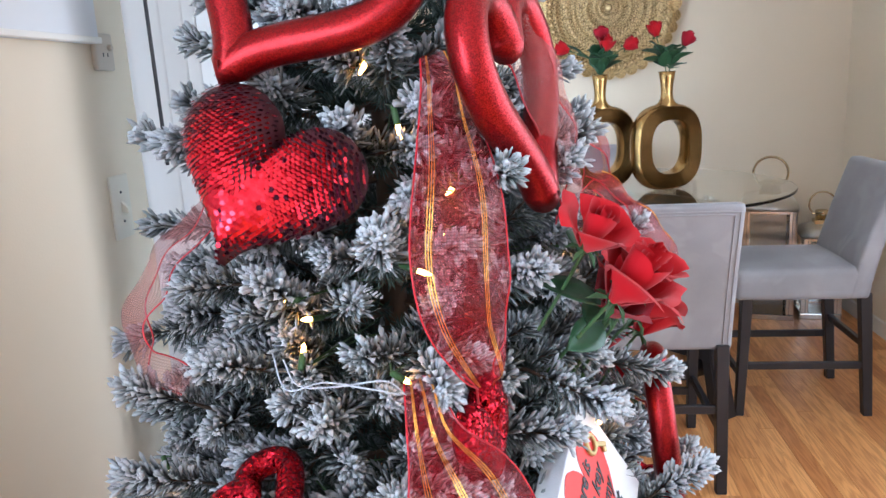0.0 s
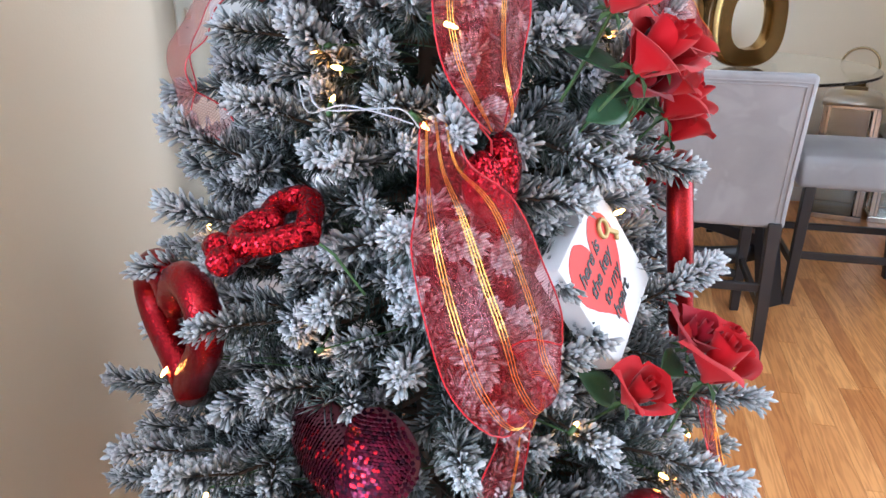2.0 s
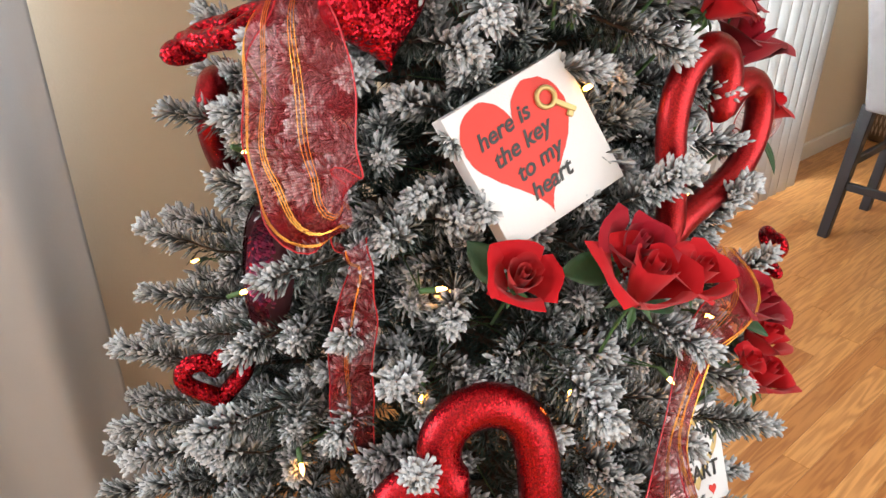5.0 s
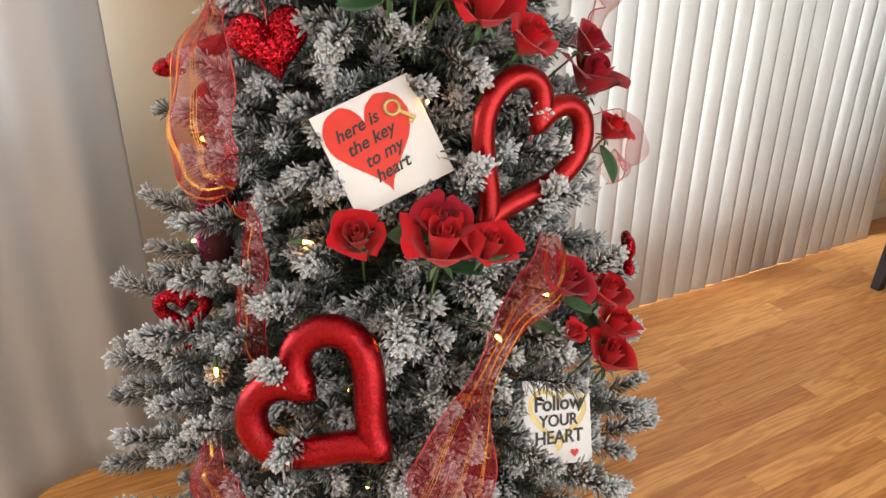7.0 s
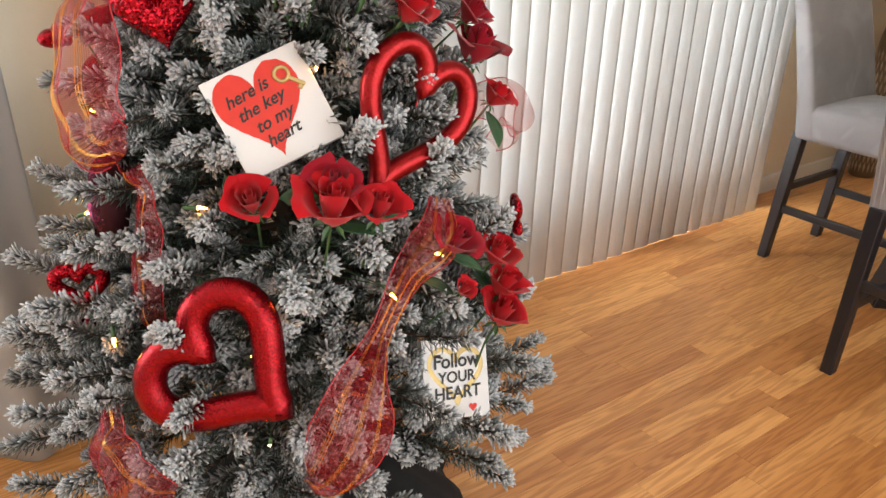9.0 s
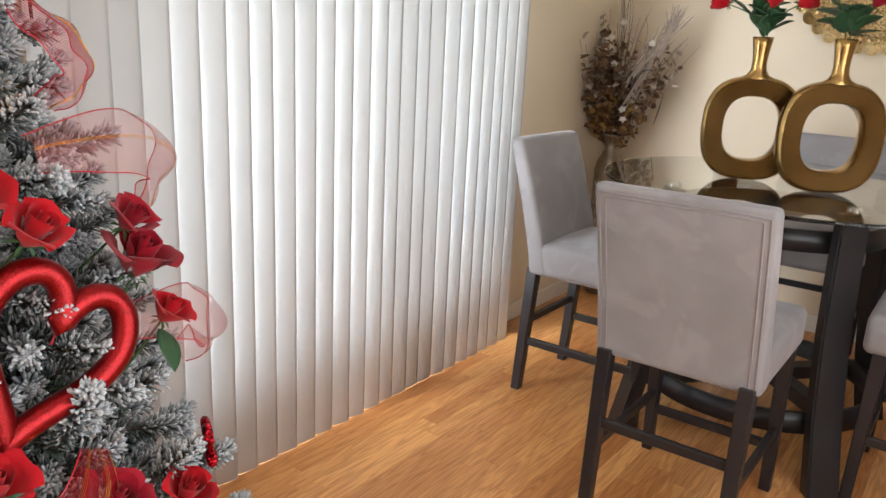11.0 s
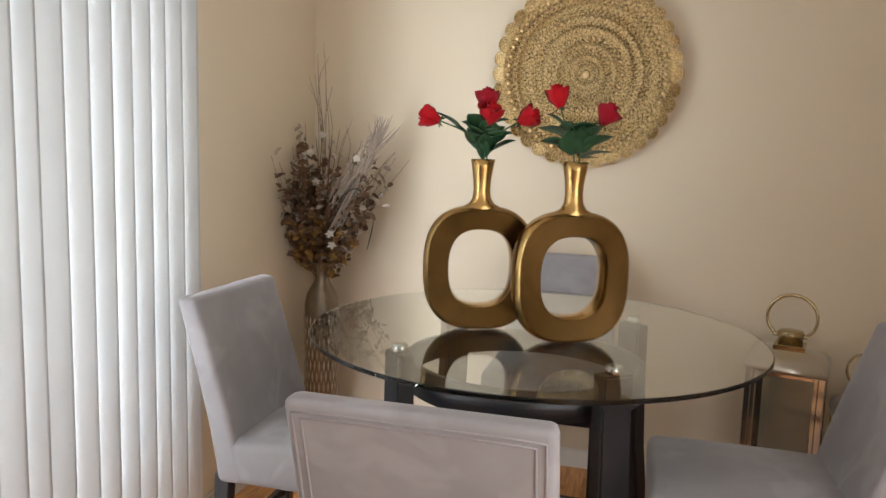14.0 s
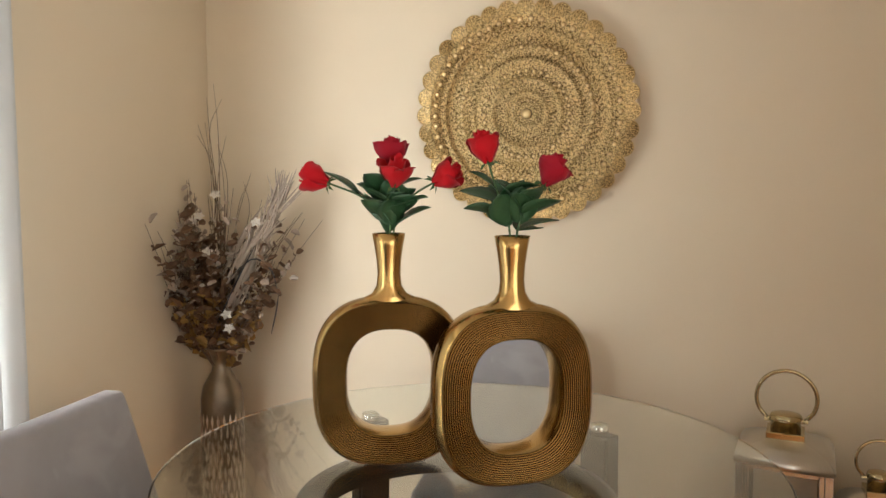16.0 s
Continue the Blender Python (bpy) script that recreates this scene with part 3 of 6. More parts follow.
# ---- dining chairs ----
def dining_chair(place, label):
    """Counter-height chair; local +y is forward, the origin lies between the back feet."""
    ch = thing("dining_chair", place, label, "chair", "chairs round the dining table")
    w = 0.215
    for sx in (-1, 1):
        x = sx * (w - 0.018)
        part("leg", prism([(x - 0.018, -0.018, 0), (x + 0.018, -0.018, 0), (x + 0.018, 0.018, 0), (x - 0.018, 0.018, 0)], [(x - 0.021, 0.017, 0.52), (x + 0.021, 0.017, 0.52), (x + 0.021, 0.062, 0.52), (x - 0.021, 0.062, 0.52)], 0.003), BLACK, ch)
        part("leg", prism([(x - 0.017, 0.482, 0), (x + 0.017, 0.482, 0), (x + 0.017, 0.516, 0), (x - 0.017, 0.516, 0)], [(x - 0.021, 0.462, 0.52), (x + 0.021, 0.462, 0.52), (x + 0.021, 0.505, 0.52), (x - 0.021, 0.505, 0.52)], 0.003), BLACK, ch)
        part("stretcher", beam((x, 0.012, 0.215), (x, 0.49, 0.215), 0.02, 0.03), BLACK, ch)
    part("stretcher", beam((-w + 0.035, 0.02, 0.295), (w - 0.035, 0.02, 0.295), 0.02, 0.03), BLACK, ch)
    part("stretcher", beam((-w + 0.035, 0.487, 0.16), (w - 0.035, 0.487, 0.16), 0.02, 0.03), BLACK, ch)
    # padded seat with a crowned top
    sb = box(-w - 0.012, 0.045, 0.495, w + 0.012, 0.535, 0.622, 0.026, 4)
    bmesh.ops.subdivide_edges(sb, edges=[e for e in sb.edges if e.calc_length() > 0.2], cuts=5, use_grid_fill=True)
    for v in sb.verts:
        if v.co.z > 0.58:
            u, q = v.co.x / (w + 0.012), (v.co.y - 0.29) / 0.245
            v.co.z += 0.022 * max(0, 1 - u * u) * max(0, 1 - q * q)
    part("seat", sb, VELVET, ch, smooth=True)

    # upright back: leans and curves a little, rounded all round
    def slab(u, v, front):
        z = 0.498 + v * 0.51
        lean = 0.03 - 0.125 * max(0, (z - 0.50) / 0.51) ** 1.25
        th = 0.078 - 0.022 * v
        return Vector((u * (w + 0.014), lean + (th if front else 0), z))
    bb = bmesh.new()
    nx, nz = 10, 14
    grids = {}
    for front in (0, 1):
        grids[front] = [[bb.verts.new(slab(-1 + 2 * i / nx, j / nz, front)) for j in range(nz + 1)] for i in range(nx + 1)]
        g = grids[front]
        for i in range(nx):
            for j in range(nz):
                q = (g[i][j], g[i + 1][j], g[i + 1][j + 1], g[i][j + 1])
                bb.faces.new(q if not front else q[::-1])
    rim = [(i, 0) for i in range(nx)] + [(nx, j) for j in range(nz)] + [(i, nz) for i in range(nx, 0, -1)] + [(0, j) for j in range(nz, 0, -1)]
    for (i, j), (k, m) in zip(rim, rim[1:] + rim[:1]):
        bb.faces.new((grids[0][k][m], grids[0][i][j], grids[1][i][j], grids[1][k][m]))
    bb.normal_update()
    corner = [e for e in bb.edges if len(e.link_faces) == 2 and e.calc_face_angle() > 0.9]
    bmesh.ops.bevel(bb, geom=corner, offset=0.016, segments=3, profile=0.5, affect="EDGES")
    bmesh.ops.recalc_face_normals(bb, faces=bb.faces)
    part("backrest", bb, VELVET, ch, smooth=True)
    # double stitched piping on the back of the backrest
    for inset in (0.010, 0.020):
        line = []
        a = 1 - inset / (w + 0.014) * 1.6
        for u, v in [(-a, k / 10 * 0.95) for k in range(11)] + [(-a + 2 * a * k / 8, 0.955) for k in range(1, 8)] + [(a, 0.95 - k / 10 * 0.95) for k in range(11)]:
            line.append(slab(u, v - (inset - 0.01) * 2, 0) + Vector((0, -0.0005, 0)))
        part("piping", tube(line, 0.0025, 6), PIPING, ch, smooth=True)
    return ch


dining_chair(pose(1.247, 3.458, 0), "grey velvet counter chair with black legs, back to the tree")
dining_chair(pose(0.452, 4.252, 0, 0, 0, -90), "grey velvet counter chair with black legs, beside the blinds")
dining_chair(pose(2.158, 4.268, 0, 0, 0, 90), "grey velvet counter chair with black legs, beside the lanterns")
dining_chair(pose(1.25, 5.44, 0, 0, 0, 180), "grey velvet counter chair with black legs, against the wall")

# ---- dining table ----
TC = (1.285, 4.415)
table = thing("dining_table", pose(*TC, 0), "round glass table on a black wooden base with a ring", "table")
RG = 0.645
part("glass_top", lathe([(RG - 0.004, 0.908), (RG, 0.911), (RG, 0.917), (RG - 0.004, 0.920)], 128), GLASS, table, "clear round glass top with a polished edge")
for px, py in ((-0.31, -0.30), (0.243, -0.30), (0.275, 0.31), (-0.312, 0.292)):
    r = Vector((px, py, 0))
    d = r.normalized()
    s = Vector((-d.y, d.x, 0))
    lev = [(0.0, 0.10, 0.105, 0.055), (0.25, 0.045, 0.10, 0.05), (0.5, 0.012, 0.095, 0.05), (0.75, 0.0, 0.09, 0.05), (0.885, 0.0, 0.088, 0.05)]
    lb = bmesh.new()
    rings = []
    for z, out, wd, dp in lev:
        c = r + d * out + Vector((0, 0, z))
        rings.append([lb.verts.new(c + s * (wd / 2 * i) + d * (dp / 2 * j)) for i, j in ((-1, -1), (1, -1), (1, 1), (-1, 1))])
    for a, b in zip(rings, rings[1:]):
        for i in range(4):
            lb.faces.new((a[i], a[(i + 1) % 4], b[(i + 1) % 4], b[i]))
    lb.faces.new(rings[0][::-1])
    lb.faces.new(rings[-1])
    lb.normal_update()
    bmesh.ops.bevel(lb, geom=[e for e in lb.edges if e.calc_length() > 0.08], offset=0.006, segments=2, affect="EDGES")
    lg = part("leg", lb, BLACK, table)
    part("glass_pad", lathe([(0.020, 0.885), (0.022, 0.889), (0.022, 0.903), (0.019, 0.907)], 20), SILVER_DISC, lg, "round steel pad", True, pose(r.x, r.y, 0))
for z, rr in ((0.79, 0.335), (0.20, 0.40)):
    c = Vector((-0.026, 0.0, 0))
    ring = lathe([(rr - 0.012, z - 0.035), (rr + 0.012, z - 0.035), (rr + 0.012, z + 0.035), (rr - 0.012, z + 0.035), (rr - 0.012, z - 0.035)], 72, close=False)
    part("ring", ring, BLACK, table, "black bent-wood ring", True, pose(-0.026, 0, 0))
for a, b in (((-0.33, -0.32, 0.2), (0.28, 0.32, 0.2)), ((0.26, -0.32, 0.255), (-0.33, 0.31, 0.255))):
    part("cross_bar", beam(a, b, 0.06, 0.05), BLACK, table)

# ---- vases on the table ----
def rounded(a, r0, r1, p):
    """Superellipse point at angle a with half axes r0, r1."""
    c, s = math.cos(a), math.sin(a)
    k = (abs(c / r0) ** p + abs(s / r1) ** p) ** (-1 / p)
    return Vector((c * k, 0, s * k))


def ring_vase(place, label):
    """A vase with a hole through its ring body; local -y is the front."""
    vs = thing("ring_vase", place, label, "vase", "vases on the table")
    cz, dep = 0.177, 0.036
    n = 72
    outer = lambda a: rounded(a, 0.160, 0.177, 2.7) + Vector((0, 0, cz))
    inner = lambda a: rounded(a, 0.090, 0.108, 2.6) + Vector((0, 0, cz + 0.002))
    # smooth outer rim and inner rim
    bm = bmesh.new()
    prof = [(0.0, -dep), (0.006, -dep * 0.82), (0.010, -dep * 0.4), (0.011, 0), (0.010, dep * 0.4), (0.006, dep * 0.82), (0.0, dep)]
    for fn, sgn in ((outer, 1), (inner, -1)):
        rings = []
        for i in range(n):
            a = 2 * math.pi * i / n
            c = fn(a)
            d = (c - Vector((0, 0, cz))).normalized()
            rings.append([bm.verts.new(c + d * (o * sgn * (1 if sgn > 0 else 0.35) - (0.010 if sgn > 0 else -0.003)) + Vector((0, y, 0))) for o, y in prof])
        for i in range(n):
            p, q = rings[i], rings[(i + 1) % n]
            for k in range(len(prof) - 1):
                f = (p[k], q[k], q[k + 1], p[k + 1])
                bm.faces.new(f if sgn > 0 else f[::-1])
    for v in bm.verts:
        v.co.z = max(v.co.z, 0.0)
    part("rim", bm, GOLD, vs, "smooth polished gold rim", True)
    # ribbed faces: grooves that run round the hole
    fb = bmesh.new()
    rows = 84
    for side in (-1, 1):
        prev = None
        for k in range(rows + 1):
            t = k / rows
            ht = 0.0042 * (0.5 - 0.5 * math.cos(k * 2 * math.pi / 6.0)) + 0.006 * math.sin(math.pi * t)
            cur = []
            for i in range(n):
                a = 2 * math.pi * i / n
                o, q = outer(a), inner(a)
                d = (o - Vector((0, 0, cz))).normalized()
                p = (o - d * 0.010).lerp(q + d * 0.003, t)
                p.z = max(p.z, 0.002)
                cur.append(fb.verts.new(p + Vector((0, side * (dep - 0.002 + ht), 0))))
            if prev:
                for i in range(n):
                    f = (prev[i], prev[(i + 1) % n], cur[(i + 1) % n], cur[i])
                    fb.faces.new(f if side < 0 else f[::-1])
            prev = cur
    part("ribbed_face", fb, GOLD_DARK, vs, "dark antique gold face with fine grooves", True)
    # neck that swells into the shoulder and flares to the lip
    pr = [(0.088, 0.338, 0.034), (0.062, 0.347, 0.034), (0.036, 0.360, 0.031), (0.026, 0.376, 0.026), (0.0235, 0.40, 0.0235), (0.0255, 0.43, 0.0255), (0.030, 0.46, 0.030), (0.0345, 0.485, 0.0345), (0.0315, 0.485, 0.0315), (0.026, 0.455, 0.026), (0.02, 0.41, 0.02)]
    nb = bmesh.new()
    rings = [[nb.verts.new((rx * math.cos(i * 2 * math.pi / 40), ry * math.sin(i * 2 * math.pi / 40), z)) for i in range(40)] for rx, z, ry in pr]
    for a, b in zip(rings, rings[1:]):
        for i in range(40):
            nb.faces.new((a[i], a[(i + 1) % 40], b[(i + 1) % 40], b[i]))
    nb.faces.new(rings[-1])
    part("neck", nb, GOLD, vs, "smooth gold bottle neck", True)
    return vs


VASES = [(1.128, 4.356, 20), (1.392, 4.294, 26)]
for vx, vy, turn in VASES:
    ring_vase(pose(vx, vy, 0.9205, 0, 0, turn), "gold ring-shaped vase with grooved faces, on glass")


# ---- roses ----
def petal_grid(r, width, height, lean, curl, base, ang, nu=6, nv=6):
    """One broad cupped petal: base radius, outward lean, rolled lip."""
    rows = []
    for j in range(nv + 1):
        v = j / nv
        top = max(0.0, (v - 0.62) / 0.40)
        w = width * (0.40 + 0.80 * v) * max(0.42, 1 - top ** 1.8) ** 0.6
        row = []
        for i in range(nu + 1):
            u = (i / nu - 0.5) * 2
            a = ang + u * w
            rad = base + r * lean * math.sin(min(1.0, v * 1.15) * math.pi / 2) + r * curl * max(0, v - 0.6) ** 2 * 4 + r * (curl * 0.55 * v * v - 0.06) * u * u
            row.append(Vector((math.cos(a) * rad, math.sin(a) * rad, height * (v - curl * 1.1 * max(0, v - 0.7) ** 2 * 4) * (1 - 0.10 * u * u * v))))
        rows.append(row)
    return rows


def rose_meshes(r, open_, seed, mat):
    """A rose head: the rolled heart as one spiral sheet, and single petals round it. It points up +z."""
    rr = random.Random(seed)

    def roll(u, v):
        a = u * 11.0
        rad = r * (0.05 + (0.24 if open_ > 0.8 else 0.38) * u ** 0.8) * (0.55 + 0.55 * v ** 0.7)
        return Vector((math.cos(a) * rad, math.sin(a) * rad, r * (0.1 + (1.48 - 0.20 * u + 0.05 * math.sin(a * 1.3)) * v)))
    out = [("heart", to_mesh("bloom_heart", sheet(roll, 70, 5), mat, True))]
    shells = [(3, 0.20, 0.28, 0.10, 1.56, 1.22), (4, 0.24, 0.66, 0.42, 1.38, 1.02)]
    for count, base, lean, curl, high, width in shells:
        off = rr.uniform(0, 6)
        for k in range(count):
            tight = 0.0 if open_ > 0.8 else 0.45
            rows = petal_grid(r, width * rr.uniform(0.92, 1.12), r * high * rr.uniform(0.93, 1.07), lean * (open_ if open_ > 0.8 else 0.95) * rr.uniform(0.8, 1.2), curl * open_ * rr.uniform(0.6, 1.4), base * r, off + k * 2 * math.pi / count + rr.uniform(-0.2, 0.2))
            for p in [q for row in rows for q in row]:
                k_in = 1 - tight * max(0.0, p.z / r - 0.75)
                p.x, p.y = p.x * k_in, p.y * k_in
            bm = bmesh.new()
            g = [[bm.verts.new(p * (1 + 0.05 * math.sin(7 * p.z / r + 5 * p.x / r + off))) for p in row] for row in rows]
            for a, b in zip(g, g[1:]):
                for i in range(len(a) - 1):
                    bm.faces.new((a[i], a[i + 1], b[i + 1], b[i]))
            out.append(("petal", to_mesh("petal", bm, mat, True)))
    return out


def put_bloom(owner, meshes, at):
    head = None
    for name, me in meshes:
        if head is None:
            head = part("bloom", me, None, owner, "", at=at)
        else:
            part("petal", me, None, head)
    return head


def leaf_mesh(length, width, fold=0.25, bend=0.3):
    def f(u, v):
        x = (v - 0.5) * 2 * width / 2 * math.sin(math.pi * min(1, 0.04 + u * 0.96)) ** 0.8
        return Vector((x, u * length, abs(x) * fold + bend * length * u * u * -0.5))
    return sheet(f, 8, 4, 0.0006)


leaf_a = to_mesh("leaf", leaf_mesh(0.082, 0.058), LEAF, True)
leaf_b = to_mesh("leaf", leaf_mesh(0.076, 0.046, 0.3, 0.5), LEAF, True)
bud_mesh = [rose_meshes(0.041, 0.64, k, PETAL if k % 2 else PETAL_DARK) for k in range(4)]
sepal_bm = bmesh.new()
for k in range(5):
    a = k * 2 * math.pi / 5
    pts = [Vector((math.cos(a + da) * rad, math.sin(a + da) * rad, z)) for da, rad, z in ((-0.5, 0.004, 0), (0.5, 0.004, 0), (0.25, 0.018, -0.004), (0, 0.026, -0.014), (-0.25, 0.018, -0.004))]
    sepal_bm.faces.new([sepal_bm.verts.new(p) for p in pts])
bmesh.ops.create_icosphere(sepal_bm, subdivisions=1, radius=0.008)
sepal_mesh = to_mesh("sepal", sepal_bm, STEM, False)


def stem_rose(start, points, heads, mesh, leaves, label, seed):
    """A cut rose standing in a vase: a bent stem, the bloom on its end and leaves along it."""
    rr = random.Random(seed)
    rs_ = thing("rose", pose(*start), label, "rose", "roses in the vases")
    line = spline(points, 14)
    part("stem", tube(line, 0.0022, 6), STEM, rs_, smooth=True)
    end, way = line[-1], (line[-1] - line[-3]).normalized()
    rot = way.to_track_quat("Z", "Y").to_matrix().to_4x4()
    put_bloom(rs_, mesh, Matrix.Translation(end - way * 0.002) @ rot @ pose(0, 0, 0, 0, 0, rr.uniform(0, 360)))
    part("sepal", sepal_mesh, None, rs_, at=Matrix.Translation(end) @ rot @ Matrix.Scale(0.85, 4))
    low = [(rr.uniform(0.28, 0.5), rr.uniform(0, 360), rr.uniform(42, 76), rr.random() < 0.6) for _ in range(4)]
    for t, az, el, big in leaves + low:
        p = line[int(t * 14)]
        part("leaf", leaf_a if big else leaf_b, None, rs_, at=Matrix.Translation(p) @ pose(0, 0, 0, 0, 0, az) @ pose(0, 0, 0, el, rr.uniform(-25, 25), 0) @ Matrix.Scale(rr.uniform(0.85, 1.15), 4))


LEAVES = [(0.35, 20, 35, 1), (0.45, 200, 30, 0), (0.55, 110, 40, 1), (0.7, 300, 35, 0), (0.6, 160, 45, 1)]
v1, v2 = (VASES[0][0], VASES[0][1], 1.405), (VASES[1][0], VASES[1][1], 1.405)
stem_rose(v1, [(0, 0, -0.06), (-0.01, 0, 0.03), (-0.055, -0.005, 0.075), (-0.128, -0.01, 0.105)], 1, bud_mesh[1], [(0.5, 60, 30, 1), (0.62, 200, 20, 0), (0.75, 90, 40, 1), (0.4, 250, 35, 0)], "bright red silk rosebud leaning out of a gold vase", 1)
stem_rose(v1, [(0, 0.005, -0.06), (0, 0.005, 0.03), (0.005, 0, 0.09), (0.006, 0, 0.138)], 1, bud_mesh[0], LEAVES, "crimson silk rosebud standing upright in a gold vase", 2)
stem_rose(v1, [(0.005, -0.005, -0.06), (0.006, -0.01, 0.03), (0.012, -0.02, 0.06), (0.02, -0.03, 0.098)], 1, bud_mesh[3], [(0.5, 250, 30, 0)], "small pink-red silk rosebud in a gold vase", 3)
stem_rose(v1, [(0.006, 0, -0.06), (0.015, 0, 0.025), (0.05, -0.005, 0.075), (0.10, -0.01, 0.105)], 1, bud_mesh[1], [(0.35, 270, 35, 1), (0.5, 320, 30, 0), (0.45, 180, 60, 1)], "bright red silk rosebud leaning over a gold vase", 4)
stem_rose(v2, [(0, 0, -0.06), (-0.008, 0, 0.03), (-0.03, -0.005, 0.09), (-0.045, -0.01, 0.142)], 1, bud_mesh[1], [(0.3, 30, 35, 1), (0.42, 90, 20, 1), (0.55, 80, 25, 1), (0.62, 260, 30, 0), (0.7, 100, 50, 0)], "bright red silk rosebud standing upright in a gold vase", 5)
stem_rose(v2, [(0.004, 0, -0.06), (0.012, 0, 0.02), (0.04, -0.005, 0.065), (0.062, -0.01, 0.10)], 1, bud_mesh[2], [(0.3, 300, 20, 1), (0.45, 240, 30, 1), (0.6, 200, 40, 0), (0.4, 10, 40, 1), (0.35, 340, 10, 1)], "dark crimson silk rosebud leaning out of a gold vase", 6)

# ---- brass tray on the wall ----
tray = thing("wall_tray", pose(1.287, 5.628, 1.775, 90 + 3, 0, 0), "large round pierced brass tray with a scalloped rim", "wall tray")
R_T = 0.368


def tray_height(r):
    """Dish profile, front is +z of the tray's own frame."""
    h = 0.004
    if r > 0.27:
        h += 0.022 * min(1, (r - 0.27) / 0.07) ** 1.5
    if r > 0.345:
        h += 0.004 * math.sin((r - 0.345) / 0.04 * math.pi)
    for c, amp, wd in ((0.045, 0.005, 0.008), (0.075, 0.004, 0.006), (0.125, 0.006, 0.010), (0.195, 0.004, 0.006), (0.235, 0.004, 0.010), (0.30, 0.004, 0.008)):
        h += amp * math.exp(-((r - c) / wd) ** 2)
    return h


tb = bmesh.new()
nr, na = 60, 176
centre = tb.verts.new((0, 0, tray_height(0)))
prev = None
for k in range(1, nr + 1):
    r = R_T * k / nr
    cur = [tb.verts.new((r * math.cos(2 * math.pi * i / na), r * math.sin(2 * math.pi * i / na), tray_height(r))) for i in range(na)]
    for i in range(na):
        if prev:
            tb.faces.new((prev[i], cur[i], cur[(i + 1) % na], prev[(i + 1) % na]))
        else:
            tb.faces.new((centre, cur[i], cur[(i + 1) % na]))
    prev = cur
bmesh.ops.solidify(tb, geom=list(tb.faces), thickness=0.0015)
part("dish", tb, FRET, tray, "pierced brass fretwork dish", True)
scal = bmesh.new()
pts = [scal.verts.new((0.0, 0, 0))]
arc = [scal.verts.new((0.046 * math.cos(a), 0.0375 * math.sin(a), 0.001)) for a in [(-100 + 200 * i / 12) * math.pi / 180 for i in range(13)]]
for a, b in zip(arc, arc[1:]):
    scal.faces.new((pts[0], a, b))
bmesh.ops.solidify(scal, geom=list(scal.faces), thickness=0.0012)
scal_mesh = to_mesh("scallop", scal, FRET, False)
NS = 36
for k in range(NS):
    a = 360 * k / NS
    part("scallop", scal_mesh, None, tray, at=pose(0, 0, 0, 0, 0, a) @ pose(R_T - 0.012, 0, tray_height(R_T) + 0.0015))
    part("scallop_rim", tube([(0.046 * math.cos(q), 0.0375 * math.sin(q), 0.0012) for q in [(-95 + 190 * i / 10) * math.pi / 180 for i in range(11)]], 0.0012, 5) if k == 0 else rim_mesh, BRASS, tray, at=pose(0, 0, 0, 0, 0, a) @ pose(R_T - 0.012, 0, tray_height(R_T) + 0.002))
    if k == 0:
        rim_mesh = bpy.data.objects["scallop_rim"].data
# raised bosses in rings
for r, count, size in ((0.030, 16, 0.005), (0.050, 26, 0.006), (0.140, 40, 0.0075), (0.155, 36, 0.0115), (0.170, 50, 0.0075), (0.222, 70, 0.006), (0.238, 46, 0.013), (0.254, 76, 0.006), (0.312, 90, 0.006), (0.334, 54, 0.016), (0.356, 96, 0.006)):
    bb = bmesh.new()
    for i in range(count):
        a = 2 * math.pi * i / count
        m = Matrix.Translation((r * math.cos(a), r * math.sin(a), tray_height(r))) @ Matrix.Diagonal((size * 0.62, size * 0.62, size * 0.4, 1))
        bmesh.ops.create_icosphere(bb, subdivisions=2, radius=1.0, matrix=m)
    part("boss_ring", bb, BRASS, tray, "ring of raised brass bosses", True)
part("centre_boss", lathe([(0.020, 0.004), (0.016, 0.010), (0.006, 0.013), (0.003, 0.013)], 24), BRASS, tray, smooth=True)
part("hanger", box(-0.02, -0.01, -0.036, 0.02, 0.01, 0.004, 0.002), BLACK, tray)


